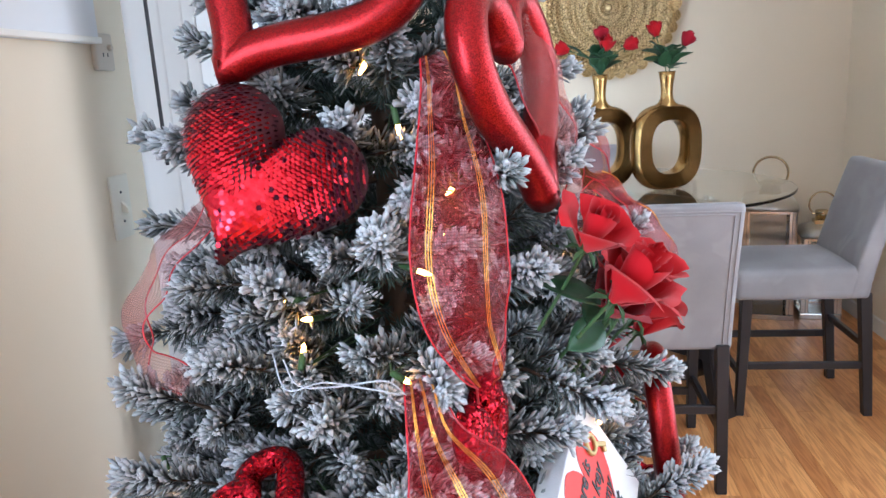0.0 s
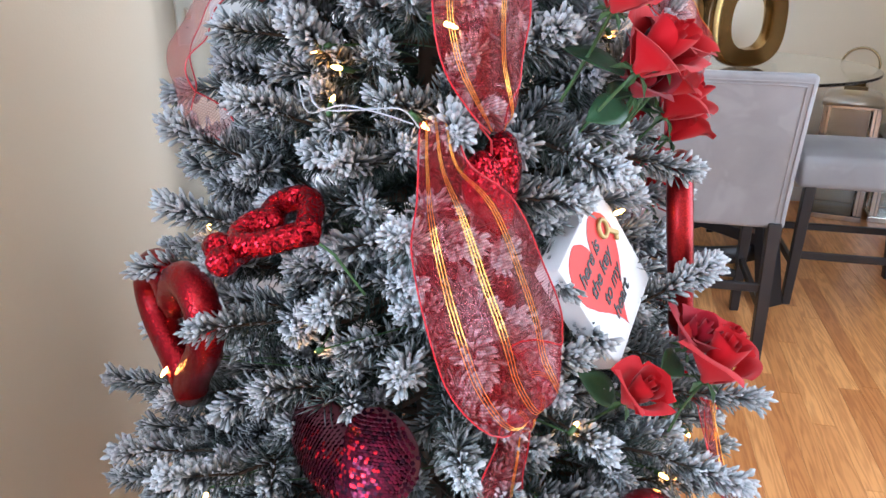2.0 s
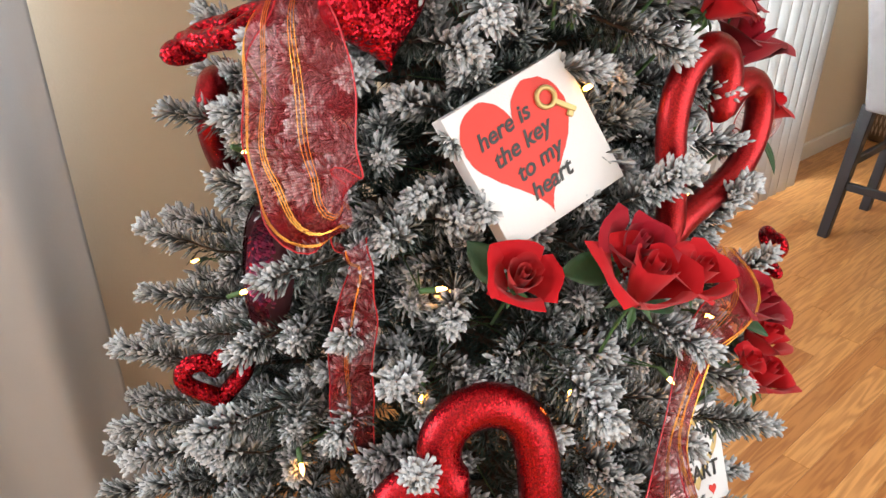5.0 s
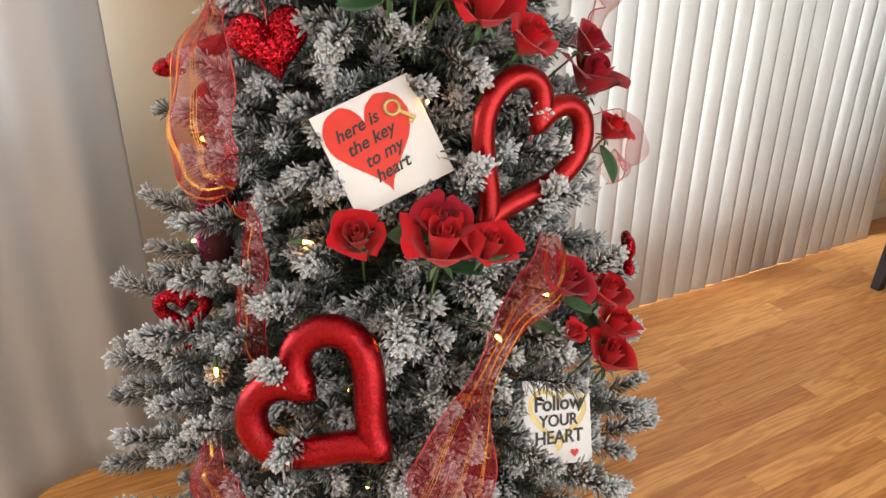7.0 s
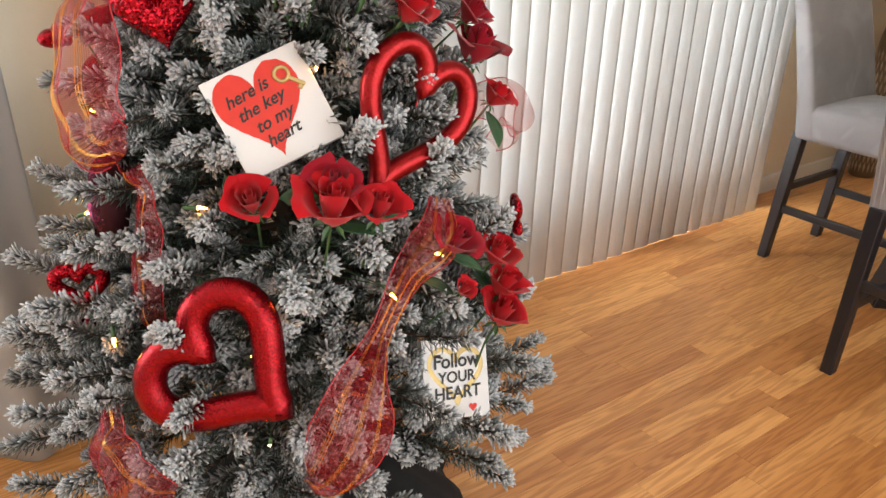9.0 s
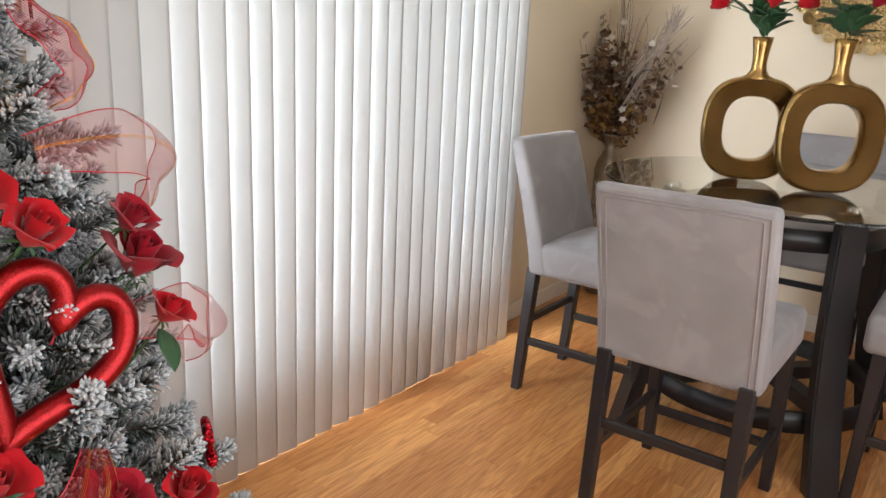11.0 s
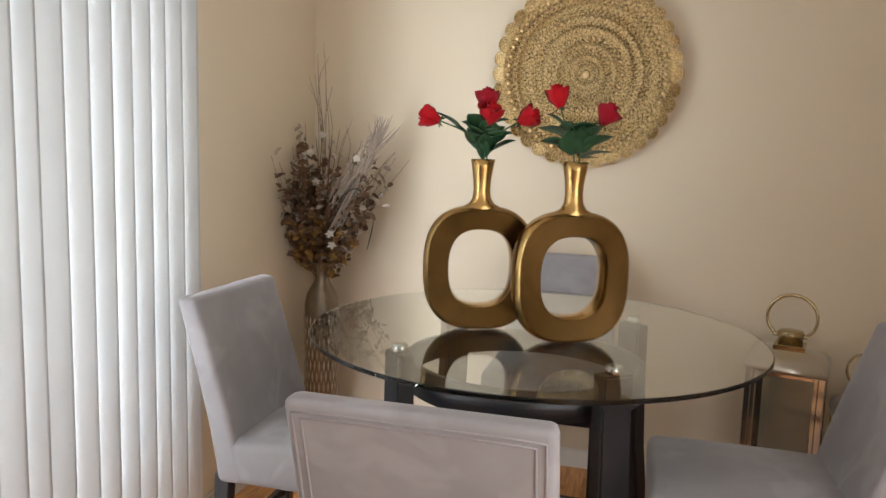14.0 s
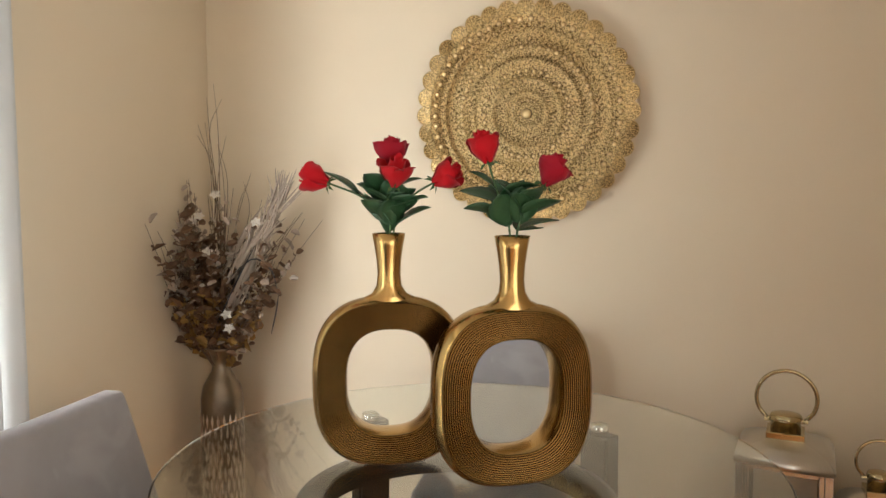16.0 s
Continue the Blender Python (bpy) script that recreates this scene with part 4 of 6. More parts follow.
# ---- lanterns ----
def lantern(place, w, body, label):
    """Square steel lantern; w wide, body high up to the roof's edge."""
    ln = thing("lantern", place, label, "lantern", "lanterns in the corner")
    h = w / 2
    part("base", box(-h, -h, 0, h, h, 0.035, 0.004, 2), CHROME, ln)
    for sx in (-1, 1):
        for sy in (-1, 1):
            x, y = sx * (h - 0.014), sy * (h - 0.014)
            part("post", box(x - 0.012, y - 0.012, 0.035, x + 0.012, y + 0.012, body - 0.012, 0.002), CHROME, ln)
    for rot in (0, 90, 180, 270):
        m = pose(0, 0, 0, 0, 0, rot)
        pn = part("pane", box(-h + 0.026, -h + 0.010, 0.04, h - 0.026, -h + 0.013, body - 0.015), PANE, ln, at=m)
        part("frame_bar", box(-h + 0.026, -h + 0.004, 0.035, -h + 0.042, -h + 0.018, body - 0.012, 0.002), CHROME, ln, at=m)
        part("frame_bar", box(h - 0.042, -h + 0.004, 0.035, h - 0.026, -h + 0.018, body - 0.012, 0.002), CHROME, ln, at=m)
        part("frame_bar", box(-h + 0.042, -h + 0.004, body - 0.028, h - 0.042, -h + 0.018, body - 0.012, 0.002), CHROME, ln, at=m)
    rb = bmesh.new()
    lev = [(h + 0.004, body - 0.012), (h + 0.004, body + 0.004), (h - 0.002, body + 0.018), (h * 0.90, body + 0.034), (h * 0.74, body + 0.046), (h * 0.52, body + 0.056), (h * 0.45, body + 0.060)]
    rings = [[rb.verts.new((r * i, r * j, z)) for i, j in ((-1, -1), (1, -1), (1, 1), (-1, 1))] for r, z in lev]
    for a, b in zip(rings, rings[1:]):
        for i in range(4):
            rb.faces.new((a[i], a[(i + 1) % 4], b[(i + 1) % 4], b[i]))
    rb.faces.new(rings[0][::-1])
    rb.faces.new(rings[-1])
    bmesh.ops.bevel(rb, geom=[e for e in rb.edges if abs(e.verts[0].co.z - e.verts[1].co.z) > 0.001], offset=0.010, segments=3, affect="EDGES")
    part("roof", rb, STEEL, ln, "brushed steel roof with rounded shoulders", True)
    k = w / 0.29
    part("collar", box(-0.058 * k, -0.058 * k, body + 0.058, 0.058 * k, 0.058 * k, body + 0.080, 0.002), WARM_CHROME, ln)
    part("chimney", lathe([(0.047 * k, body + 0.076), (0.047 * k, body + 0.112), (0.051 * k, body + 0.114), (0.051 * k, body + 0.122), (0.046 * k, body + 0.131), (0.03 * k, body + 0.135), (0.006, body + 0.136)], 28), WARM_CHROME, ln, "round polished chrome chimney cap", True)
    hz, hr = body + 0.112, 0.092 * k
    arc = [Vector((hr * math.sin(a) * (1 if abs(a) < 2.2 else 0.97), 0, hz + hr * 0.78 + hr * math.cos(a))) for a in [(-142 + 284 * i / 36) * math.pi / 180 for i in range(37)]]
    hd = part("handle", tube(arc, 0.0068 * k, 10), WARM_CHROME, ln, "bent chrome ring handle", True)
    for p in (arc[0], arc[-1]):
        part("pivot", lathe([(0.008 * k, -0.012), (0.008 * k, 0.012)], 12), WARM_CHROME, hd, at=Matrix.Translation(p) @ pose(0, 0, 0, 0, 90, 0))
    return ln


lantern(pose(2.155, 5.445, 0, 0, 0, -14), 0.285, 0.635, "tall polished steel lantern with glass panes and ring handle")
lantern(pose(2.425, 5.40, 0, 0, 0, -8), 0.215, 0.475, "smaller polished steel lantern with glass panes")

# ---- tall vase with dried flowers ----
DV = (0.135, 5.47)
tall = thing("tall_vase", pose(*DV, 0), "tall pewter floor vase with a lattice of long leaves", "floor vase")
prof = [(0.062, 0), (0.070, 0.01), (0.072, 0.10), (0.075, 0.30), (0.078, 0.52), (0.080, 0.66), (0.079, 0.71), (0.070, 0.755), (0.050, 0.79), (0.036, 0.815), (0.032, 0.84), (0.036, 0.865), (0.050, 0.892), (0.064, 0.905), (0.060, 0.905), (0.040, 0.88), (0.028, 0.84), (0.028, 0.70)]
part("body", lathe(prof, 40), TALLVASE, tall, smooth=True)
lozenge = bmesh.new()
q = [lozenge.verts.new(p) for p in ((0, -0.006, 0.030), (0, 0.0, 0.0), (0, 0.006, 0.030), (0, 0, 0.062))]
c = lozenge.verts.new((0.005, 0, 0.031))
for i in range(4):
    lozenge.faces.new((q[i], q[(i + 1) % 4], c))
bmesh.ops.recalc_face_normals(lozenge, faces=lozenge.faces)
loz_mesh = to_mesh("raised_leaf", lozenge, material("pewter_highlight", (0.52, 0.45, 0.36), 0.35, 0.8, var=0.2), False)
for row in range(12):
    z = 0.03 + row * 0.052
    r = 0.0725 + 0.0075 * min(1, z / 0.6)
    for k in range(22):
        a = (k + 0.5 * (row % 2)) * 360 / 22
        if 180 < (a % 360) or (a % 360) < 30:
            part("raised_leaf", loz_mesh, None, tall, at=pose(0, 0, 0, 0, 0, a) @ pose(r - 0.0008, 0, z))

rd = random.Random(23)
dried = thing("dried_bouquet", pose(*DV, 0.885), "brown and cream dried flowers, grasses and twigs in a tall vase", "dried flowers")
twigs = bmesh.new()
tips = []


def keep_in(p):
    """Holds the bouquet clear of the two walls of the corner."""
    return Vector((max(p.x, 0.015 - DV[0]), min(p.y, Y1 - 0.02 - DV[1]), p.z))


for k in range(66):
    a, lean, ln = rd.uniform(0, 6.283), rd.uniform(0.05, 0.72), rd.uniform(0.32, 0.68)
    d = Vector((math.cos(a) * lean, math.sin(a) * lean * 0.7 - 0.10, 1)).normalized()
    bend = Vector((rd.uniform(-0.1, 0.1), rd.uniform(-0.1, 0.05), 0))
    line = [keep_in(Vector((0, 0, -0.1)) + d * (ln + 0.1) * t + bend * t * t) for t in [i / 7 for i in range(8)]]
    tube(line, [0.0022 - 0.0014 * i / 7 for i in range(8)], 5, bm=twigs)
    tips.append((line, d))
for x, y, z, ln in ((-0.02, 0.02, 1.03, 1), (-0.06, 0.03, 0.86, 1), (0.30, -0.06, 0.66, 1), (0.35, -0.08, 0.53, 1), (0.14, 0.0, 0.66, 1), (0.02, 0.03, 0.80, 1)):
    for s in range(3):
        line = [keep_in(v) for v in spline([(0, 0, -0.1), (x * 0.3 + rd.uniform(-.02, .02), y * 0.3, z * 0.45), (x * 0.75 + rd.uniform(-.03, .03), y, z * 0.8), (x + rd.uniform(-0.04, 0.04), y, z * rd.uniform(0.93, 1.03))], 12)]
        tube(line, [0.0022 - 0.0016 * i / 12 for i in range(13)], 5, bm=twigs)
tagged(part("dried_twig", twigs, TWIG, dried, "thin bare brown twigs"), kind="stuff")


def scatter_leaves(name, mat, count, zlo, zhi, size, label, spread=1.0, ovals=True):
    bm = bmesh.new()
    for _ in range(count):
        line, d = rd.choice(tips)
        t = rd.uniform(zlo, zhi)
        p = line[min(7, int(t * 7))].lerp(line[min(7, int(t * 7) + 1)], rd.random()) + Vector((rd.gauss(0, 0.018), rd.gauss(0, 0.016), rd.gauss(0, 0.02))) * spread
        p = keep_in(p)
        s = size * rd.uniform(0.6, 1.3)
        m = Matrix.Translation(p) @ Euler((rd.uniform(-1.2, 1.2), rd.uniform(-1.2, 1.2), rd.uniform(0, 6.28))).to_matrix().to_4x4()
        ring = []
        for i in range(7):
            a = 2 * math.pi * i / 7
            ring.append(bm.verts.new(m @ Vector((math.cos(a) * s * (0.62 if ovals else 1), math.sin(a) * s, s * 0.35 * math.cos(2 * a) * 0.6))))
        c = bm.verts.new(m @ Vector((0, 0, -s * 0.25)))
        for i in range(7):
            bm.faces.new((ring[i], ring[(i + 1) % 7], c))
    return tagged(part(name, bm, mat, dried, label), kind="stuff")


scatter_leaves("brown_leaves", DRIED, 950, 0.3, 0.85, 0.022, "small curled brown dried leaves")
scatter_leaves("pale_leaves", DRIED_PALE, 360, 0.35, 1.0, 0.018, "small pale dried flower heads")
scatter_leaves("yellow_leaves", DRIED_GOLD, 280, 0.28, 0.48, 0.024, "mustard yellow dried petals")
white_flower = bmesh.new()
for px, py, pz in ((0.01, -0.10, 0.39), (0.08, -0.1, 0.16), (0.09, -0.1, 0.11), (-0.08, -0.08, 0.22), (0.20, -0.09, 0.50), (-0.03, -0.08, 0.52), (-0.09, -0.02, 0.50), (0.02, -0.05, 0.60)):
    for k in range(5):
        a = k * 1.257 + px * 40
        m = Matrix.Translation((px, py, pz)) @ pose(0, 0, 0, 50, 0, 20) @ pose(0, 0, 0, 0, 0, math.degrees(a))
        white_flower.faces.new([white_flower.verts.new(m @ Vector(q)) for q in ((0, 0, 0), (0.012, 0.008, 0.004), (0.024, 0.0, 0.002), (0.012, -0.008, 0.004))])
tagged(part("white_flower_spray", white_flower, material("dried_white", (0.66, 0.62, 0.56), 0.7, var=0.1), dried, "few small white dried flowers"), kind="stuff")
plume = bmesh.new()
for k in range(150):
    t = rd.random()
    base = Vector((0.03, -0.04, 0.12)).lerp(Vector((0.29, -0.09, 0.58)), t) + Vector((rd.gauss(0, 0.018), rd.gauss(0, 0.01), 0))
    d = Vector((0.5 + rd.gauss(0, 0.22), -0.1, 0.85 + rd.gauss(0, 0.15))).normalized()
    tube([base, base + d * 0.06, base + d * 0.12 + Vector((rd.gauss(0, .01), 0, 0))], [0.004, 0.0035, 0.0008], 4, bm=plume)
part("plume", plume, DRIED_PALE, dried, "pale silvery grass plume")
lance = bmesh.new()
for k in range(9):
    a0 = Vector((0.05 + rd.gauss(0, 0.012), -0.06 + rd.gauss(0, 0.01), 0.14 + 0.02 * k))
    d = Vector((0.40 + 0.05 * (k % 4) + rd.gauss(0, 0.05), -0.08 + rd.gauss(0, 0.04), 0.85)).normalized()
    side = d.cross(Vector((0.3, 1, 0.2))).normalized()
    ln, wd = rd.uniform(0.22, 0.32), rd.uniform(0.008, 0.014)
    rows_ = []
    for i in range(9):
        t = i / 8
        h = wd * math.sin(math.pi * (0.08 + 0.92 * t)) ** 0.7
        c0 = a0 + d * ln * t + Vector((0.03 * t * t, 0, -0.01 * t * t))
        rows_.append([lance.verts.new(c0 + side * h), lance.verts.new(c0 + Vector((0, -0.003, 0))), lance.verts.new(c0 - side * h)])
    for p, q in zip(rows_, rows_[1:]):
        lance.faces.new((p[0], p[1], q[1], q[0]))
        lance.faces.new((p[1], p[2], q[2], q[1]))
tagged(part("lance_leaf_spray", lance, DRIED_PALE, dried, "long silvery dried leaves"), kind="stuff")
blade = bmesh.new()
for pts_ in ([(0.10, -0.1, 0.30), (0.20, -0.12, 0.37), (0.27, -0.12, 0.33), (0.29, -0.12, 0.26)], [(0.295, -0.12, 0.24), (0.285, -0.12, 0.18), (0.265, -0.12, 0.10)], [(0.02, -0.08, 0.1), (0.12, -0.11, 0.27), (0.21, -0.12, 0.42)]):
    tube(spline(pts_, 10), [0.001 + 0.002 * math.sin(math.pi * i / 10) for i in range(11)], 5, bm=blade)
part("grass_blade", blade, RUBBER, dried, "thin dark curling grass blade")

# ---- black rod on the floor ----
rod = single("floor_rod", tube([(1.80, 3.03, 0.012), (2.05, 3.06, 0.012)], 0.012, 10), RUBBER, "short black metal foot bar on the floor", "metal bar", smooth=True)

# ---- flocked tree ----
AX = Vector((0.676, 1.914, 0))
TREE_TOP = 2.08


def cone_r(z):
    return 0.51 - 0.30 * (z - 0.4) if z > 0.36 else 0.522 - (0.36 - z) * 0.5


def on_tree(ang, z, dr=0.0):
    a = radians(ang)
    r = cone_r(z) + dr
    return AX + Vector((math.cos(a) * r, math.sin(a) * r, z))


def facing(place, normal, roll=0.0):
    """A frame with +z along the normal, +y as near to up as may be, turned by roll degrees against the clock."""
    n = Vector(normal).normalized()
    x = Vector((0, 0, 1)).cross(n).normalized()
    y = n.cross(x)
    m = Matrix((x, y, n)).transposed().to_4x4()
    m.translation = place
    return m @ pose(0, 0, 0, 0, 0, roll)


def outward(ang, rise=0.2):
    return Vector((math.cos(radians(ang)), math.sin(radians(ang)), rise))


# places kept free of branch ends: centre, radius
KEY_SIGN, LOW_SIGN = Vector((0.911, 1.797, 0.968)), Vector((1.022, 2.058, 0.487))
CLEAR = [(Vector((0.600, 1.66, 1.325)), 0.095), (Vector((0.935, 1.775, 0.98)), 0.10), (Vector((1.06, 2.07, 0.50)), 0.085), (Vector((0.80, 1.66, 1.09)), 0.06), (Vector((0.58, 1.62, 1.05)), 0.06), (Vector((0.67, 1.58, 0.80)), 0.095),
         (on_tree(-69, 1.0, 0.05), 0.075), (on_tree(-68, 1.26, 0.04), 0.05), (Vector((0.94, 1.75, 1.21)), 0.065), (on_tree(-18, 1.18, 0.02), 0.05), (Vector((1.0, 1.96, 1.10)), 0.055), (Vector((0.99, 2.14, 0.99)), 0.065), (Vector((1.08, 1.83, 0.84)), 0.06), (Vector((0.98, 1.73, 0.84)), 0.05),
         (Vector((1.06, 2.14, 0.64)), 0.07), (Vector((0.97, 1.67, 0.66)), 0.045), (Vector((1.07, 1.94, 0.95)), 0.06), (on_tree(-45, 1.38, 0.03), 0.06), (Vector((0.61, 1.555, 0.61)), 0.07), (Vector((0.42, 1.68, 0.87)), 0.075), (Vector((0.44, 1.64, 0.80)), 0.06), (on_tree(-14, 0.64, 0.04), 0.06)]


def make_tree():
    tree = thing("christmas_tree", pose(AX.x, AX.y, 0), "flocked green artificial tree with snowy branch tips", "christmas tree")
    rt = np.random.RandomState(5)
    sticks, tips = [], []
    limbs = 250
    for k in range(limbs):
        q = (k + 0.5) / limbs
        z_end = 0.30 + (TREE_TOP - 0.36) * (1 - math.sqrt(1 - q * 0.985))
        ang = k * 2.39996 + rt.uniform(-0.12, 0.12)
        reach = (cone_r(z_end) - 0.015) * rt.uniform(0.80, 0.98)
        d = np.array([math.cos(ang), math.sin(ang), 0.0])
        z0 = z_end - 0.10 * reach + rt.uniform(-0.02, 0.02)
        start, end = np.array([0, 0, max(0.22, z0)]), d * (reach - 0.05) + np.array([0, 0, z_end])
        sticks.append((start, end))
        side = np.array([-d[1], d[0], 0])
        up = np.array([0, 0, 1.0])
        run = (end - start) / np.linalg.norm(end - start)
        for s, off, lift, ln in ((1.0, 0.0, 0.12, 0.10), (0.84, 0.85, 0.25, 0.09), (0.78, -0.85, 0.2, 0.09), (0.68, 0.3, 0.75, 0.075)):
            if reach < 0.2 and s < 0.75:
                continue
            b = start + (end - start) * s
            w = run + side * off * rt.uniform(0.8, 1.2) + up * (lift + rt.uniform(-0.25, 0.2))
            w /= np.linalg.norm(w)
            ln = ln * rt.uniform(0.75, 1.15)
            e = b + w * ln
            lim = cone_r(min(max(e[2], 0.25), TREE_TOP)) - 0.032
            if np.hypot(e[0], e[1]) > lim:
                e[:2] *= lim / np.hypot(e[0], e[1])
                w = (e - b) / np.linalg.norm(e - b)
            tip = Vector(e) + Vector((AX.x, AX.y, 0))
            if any((tip - c).length < r for c, r in CLEAR):
                ln *= 0.55
                w = w * 0.8 - up * 0.3
                w /= np.linalg.norm(w)
                mid = Vector(b + w * ln) + Vector((AX.x, AX.y, 0))
                if any((mid - c).length < r * 0.8 for c, r in CLEAR):
                    continue
            tips.append((b, w, ln, rt.uniform(0.65, 1.3) * (1.0 if s > 0.9 else 0.9 if s > 0.75 else 0.55)))
    V, F, A = [], [], []
    base = 0
    tri = np.array([[0, 2, 1], [0, 3, 2], [0, 1, 3], [1, 2, 4], [2, 3, 4], [3, 1, 4]])
    # fronts of the two box signs stay free of needles
    fronts = []
    for c, x, y, h in ((KEY_SIGN, (0.031, 0.134, 0.057), (-0.069, -0.031, 0.126), 0.070), (LOW_SIGN, (0.022, 0.126, -0.024), (-0.064, 0.020, 0.112), 0.062)):
        x, y = Vector(x).normalized(), Vector(y).normalized()
        z = x.cross(y).normalized()
        fronts.append((np.array(c - Vector((AX.x, AX.y, 0))), np.array([x, z.cross(x), z]), h))
    for b, w, ln, frost in tips:
        n = int(3000 * ln)
        ref = np.array([0.3, 0.5, 0.81])
        u = np.cross(w, ref)
        u /= np.linalg.norm(u)
        v = np.cross(w, u)
        t = rt.uniform(0.0, 1.0, n) ** 0.85
        t[: n // 5] = rt.uniform(0.93, 1.0, n // 5)
        phi = rt.uniform(0, 2 * math.pi, n)
        th = np.radians(68 - 34 * t + rt.uniform(-20, 20, n))
        th[: n // 5] *= rt.uniform(0.1, 1.1, n // 5)
        le = (0.030 - 0.005 * t) * rt.uniform(0.55, 1.2, n)
        rad = np.cos(phi)[:, None] * u + np.sin(phi)[:, None] * v
        dirs = np.cos(th)[:, None] * w + np.sin(th)[:, None] * rad
        p0 = b + w * (t * ln)[:, None]
        for c, m3, h in fronts:
            for q in (0.5, 1.0):
                loc = (p0 + dirs * (le * q)[:, None] - c) @ m3.T
                inside = (np.abs(loc[:, :2]).max(1) < h) & (loc[:, 2] > -0.035) & (loc[:, 2] < 0.06)
                le = np.where(inside, 0.001, le)
        # side frame of each needle
        s1 = np.cross(dirs, w + 0.01)
        s1 /= np.linalg.norm(s1, axis=1)[:, None] + 1e-9
        s2 = np.cross(dirs, s1)
        fr = np.clip(frost * rt.uniform(0.45, 1.3, n) * (0.12 + 1.02 * t) + 0.30 * dirs[:, 2], 0.03, 1)
        wd = np.minimum((0.0007 + 0.0023 * fr ** 1.5) * rt.uniform(0.7, 1.35, n), le * 0.5)
        bend = rt.normal(size=(n, 3)) * np.minimum(0.0022, le * 0.1)[:, None]
        pm = p0 + dirs * (le * 0.86)[:, None] + bend * 0.8
        pe = p0 + dirs * le[:, None] + bend
        ring = [pm + (s1 * math.cos(a) + s2 * math.sin(a)) * wd[:, None] for a in (0.3, 2.39, 4.49)]
        V.append(np.stack([p0, *ring, pe], 1).reshape(-1, 3))
        A.append(np.stack([fr * 0.08] + [fr * 0.85] * 3 + [np.clip(fr * 1.1, 0, 1)], 1).reshape(-1))
        idx = base + np.arange(n)[:, None] * 5
        F.append((idx[:, None, :] + tri[None]).reshape(-1, 3))
        base += n * 5
    # short dark needles along the inner limbs
    for s, e in sticks:
        n = 260
        w = (e - s) / np.linalg.norm(e - s)
        t = rt.uniform(0.15, 1.0, n)
        r = rt.normal(size=(n, 3))
        dirs = r - (r @ w)[:, None] * w
        dirs = dirs / np.linalg.norm(dirs, axis=1)[:, None] * 0.8 + w * 0.6
        le = rt.uniform(0.02, 0.034, n)
        p0 = s + (e - s) * t[:, None]
        for c, m3, h in fronts:
            loc = (p0 + dirs * le[:, None] - c) @ m3.T
            le = np.where((np.abs(loc[:, :2]).max(1) < h) & (loc[:, 2] > -0.035) & (loc[:, 2] < 0.06), 0.001, le)
        s1 = np.cross(dirs, w + 0.02)
        s1 /= np.linalg.norm(s1, axis=1)[:, None] + 1e-9
        s2 = np.cross(dirs, s1)
        pm = p0 + dirs * (le * 0.5)[:, None]
        ring = [pm + (s1 * math.cos(a) + s2 * math.sin(a)) * 0.0011 for a in (0.3, 2.39, 4.49)]
        V.append(np.stack([p0, *ring, p0 + dirs * le[:, None]], 1).reshape(-1, 3))
        fr = rt.uniform(0, 0.35, n) * np.clip(t, 0, 1)
        A.append(np.stack([fr * 0, fr * 0.5, fr * 0.5, fr * 0.5, fr], 1).reshape(-1))
        idx = base + np.arange(n)[:, None] * 5
        F.append((idx[:, None, :] + tri[None]).reshape(-1, 3))
        base += n * 5
    V, F, A = np.concatenate(V), np.concatenate(F), np.concatenate(A)
    V[:, 2] = np.maximum(V[:, 2], 0.02)
    V[:, 0] = np.maximum(V[:, 0], 0.03 - AX.x)
    me = bpy.data.meshes.new("crown")
    me.vertices.add(len(V))
    me.vertices.foreach_set("co", V.astype(np.float32).ravel())
    me.loops.add(F.size)
    me.loops.foreach_set("vertex_index", F.astype(np.int32).ravel())
    me.polygons.add(len(F))
    me.polygons.foreach_set("loop_start", np.arange(0, F.size, 3, dtype=np.int32))
    me.update(calc_edges=True)
    at = me.attributes.new("flock", "FLOAT", "POINT")
    at.data.foreach_set("value", A.astype(np.float32))
    me.materials.append(NEEDLE)
    tagged(part("crown", me, None, tree, "green needles thick with white flock"), kind="stuff")
    lb = bmesh.new()
    for s, e in sticks:
        m = (s + e) / 2 + np.array([0, 0, -0.01])
        tube([s, m, e], [0.006, 0.004, 0.002], 5, bm=lb)
    def before_sign(p):
        return any(abs(m3 @ (p - c))[:2].max() < h + 0.006 and -0.04 < (m3 @ (p - c))[2] < 0.06 for c, m3, h in fronts)
    for b, w, ln, fr in tips:
        if before_sign(b + w * ln * 0.95) or before_sign(b + w * ln * 0.5):
            continue
        tube([b, b + w * ln * 0.95], [0.0022, 0.001], 4, bm=lb)
    tagged(part("branch_wire", lb, BARK, tree, "brown wire limbs"), kind="stuff")
    part("trunk", tube([(0, 0, 0.02), (0, 0, 0.8), (0, 0, TREE_TOP)], [0.022, 0.018, 0.006], 12), BARK, tree, smooth=True)
    for k in range(3):
        a = k * 2.094 + 0.5
        part("stand_leg", tube([(0, 0, 0.20), (0.10 * math.cos(a), 0.10 * math.sin(a), 0.10), (0.24 * math.cos(a), 0.24 * math.sin(a), 0.008)], 0.008, 8), BLACK, tree, smooth=True)
    return tree


make_tree()


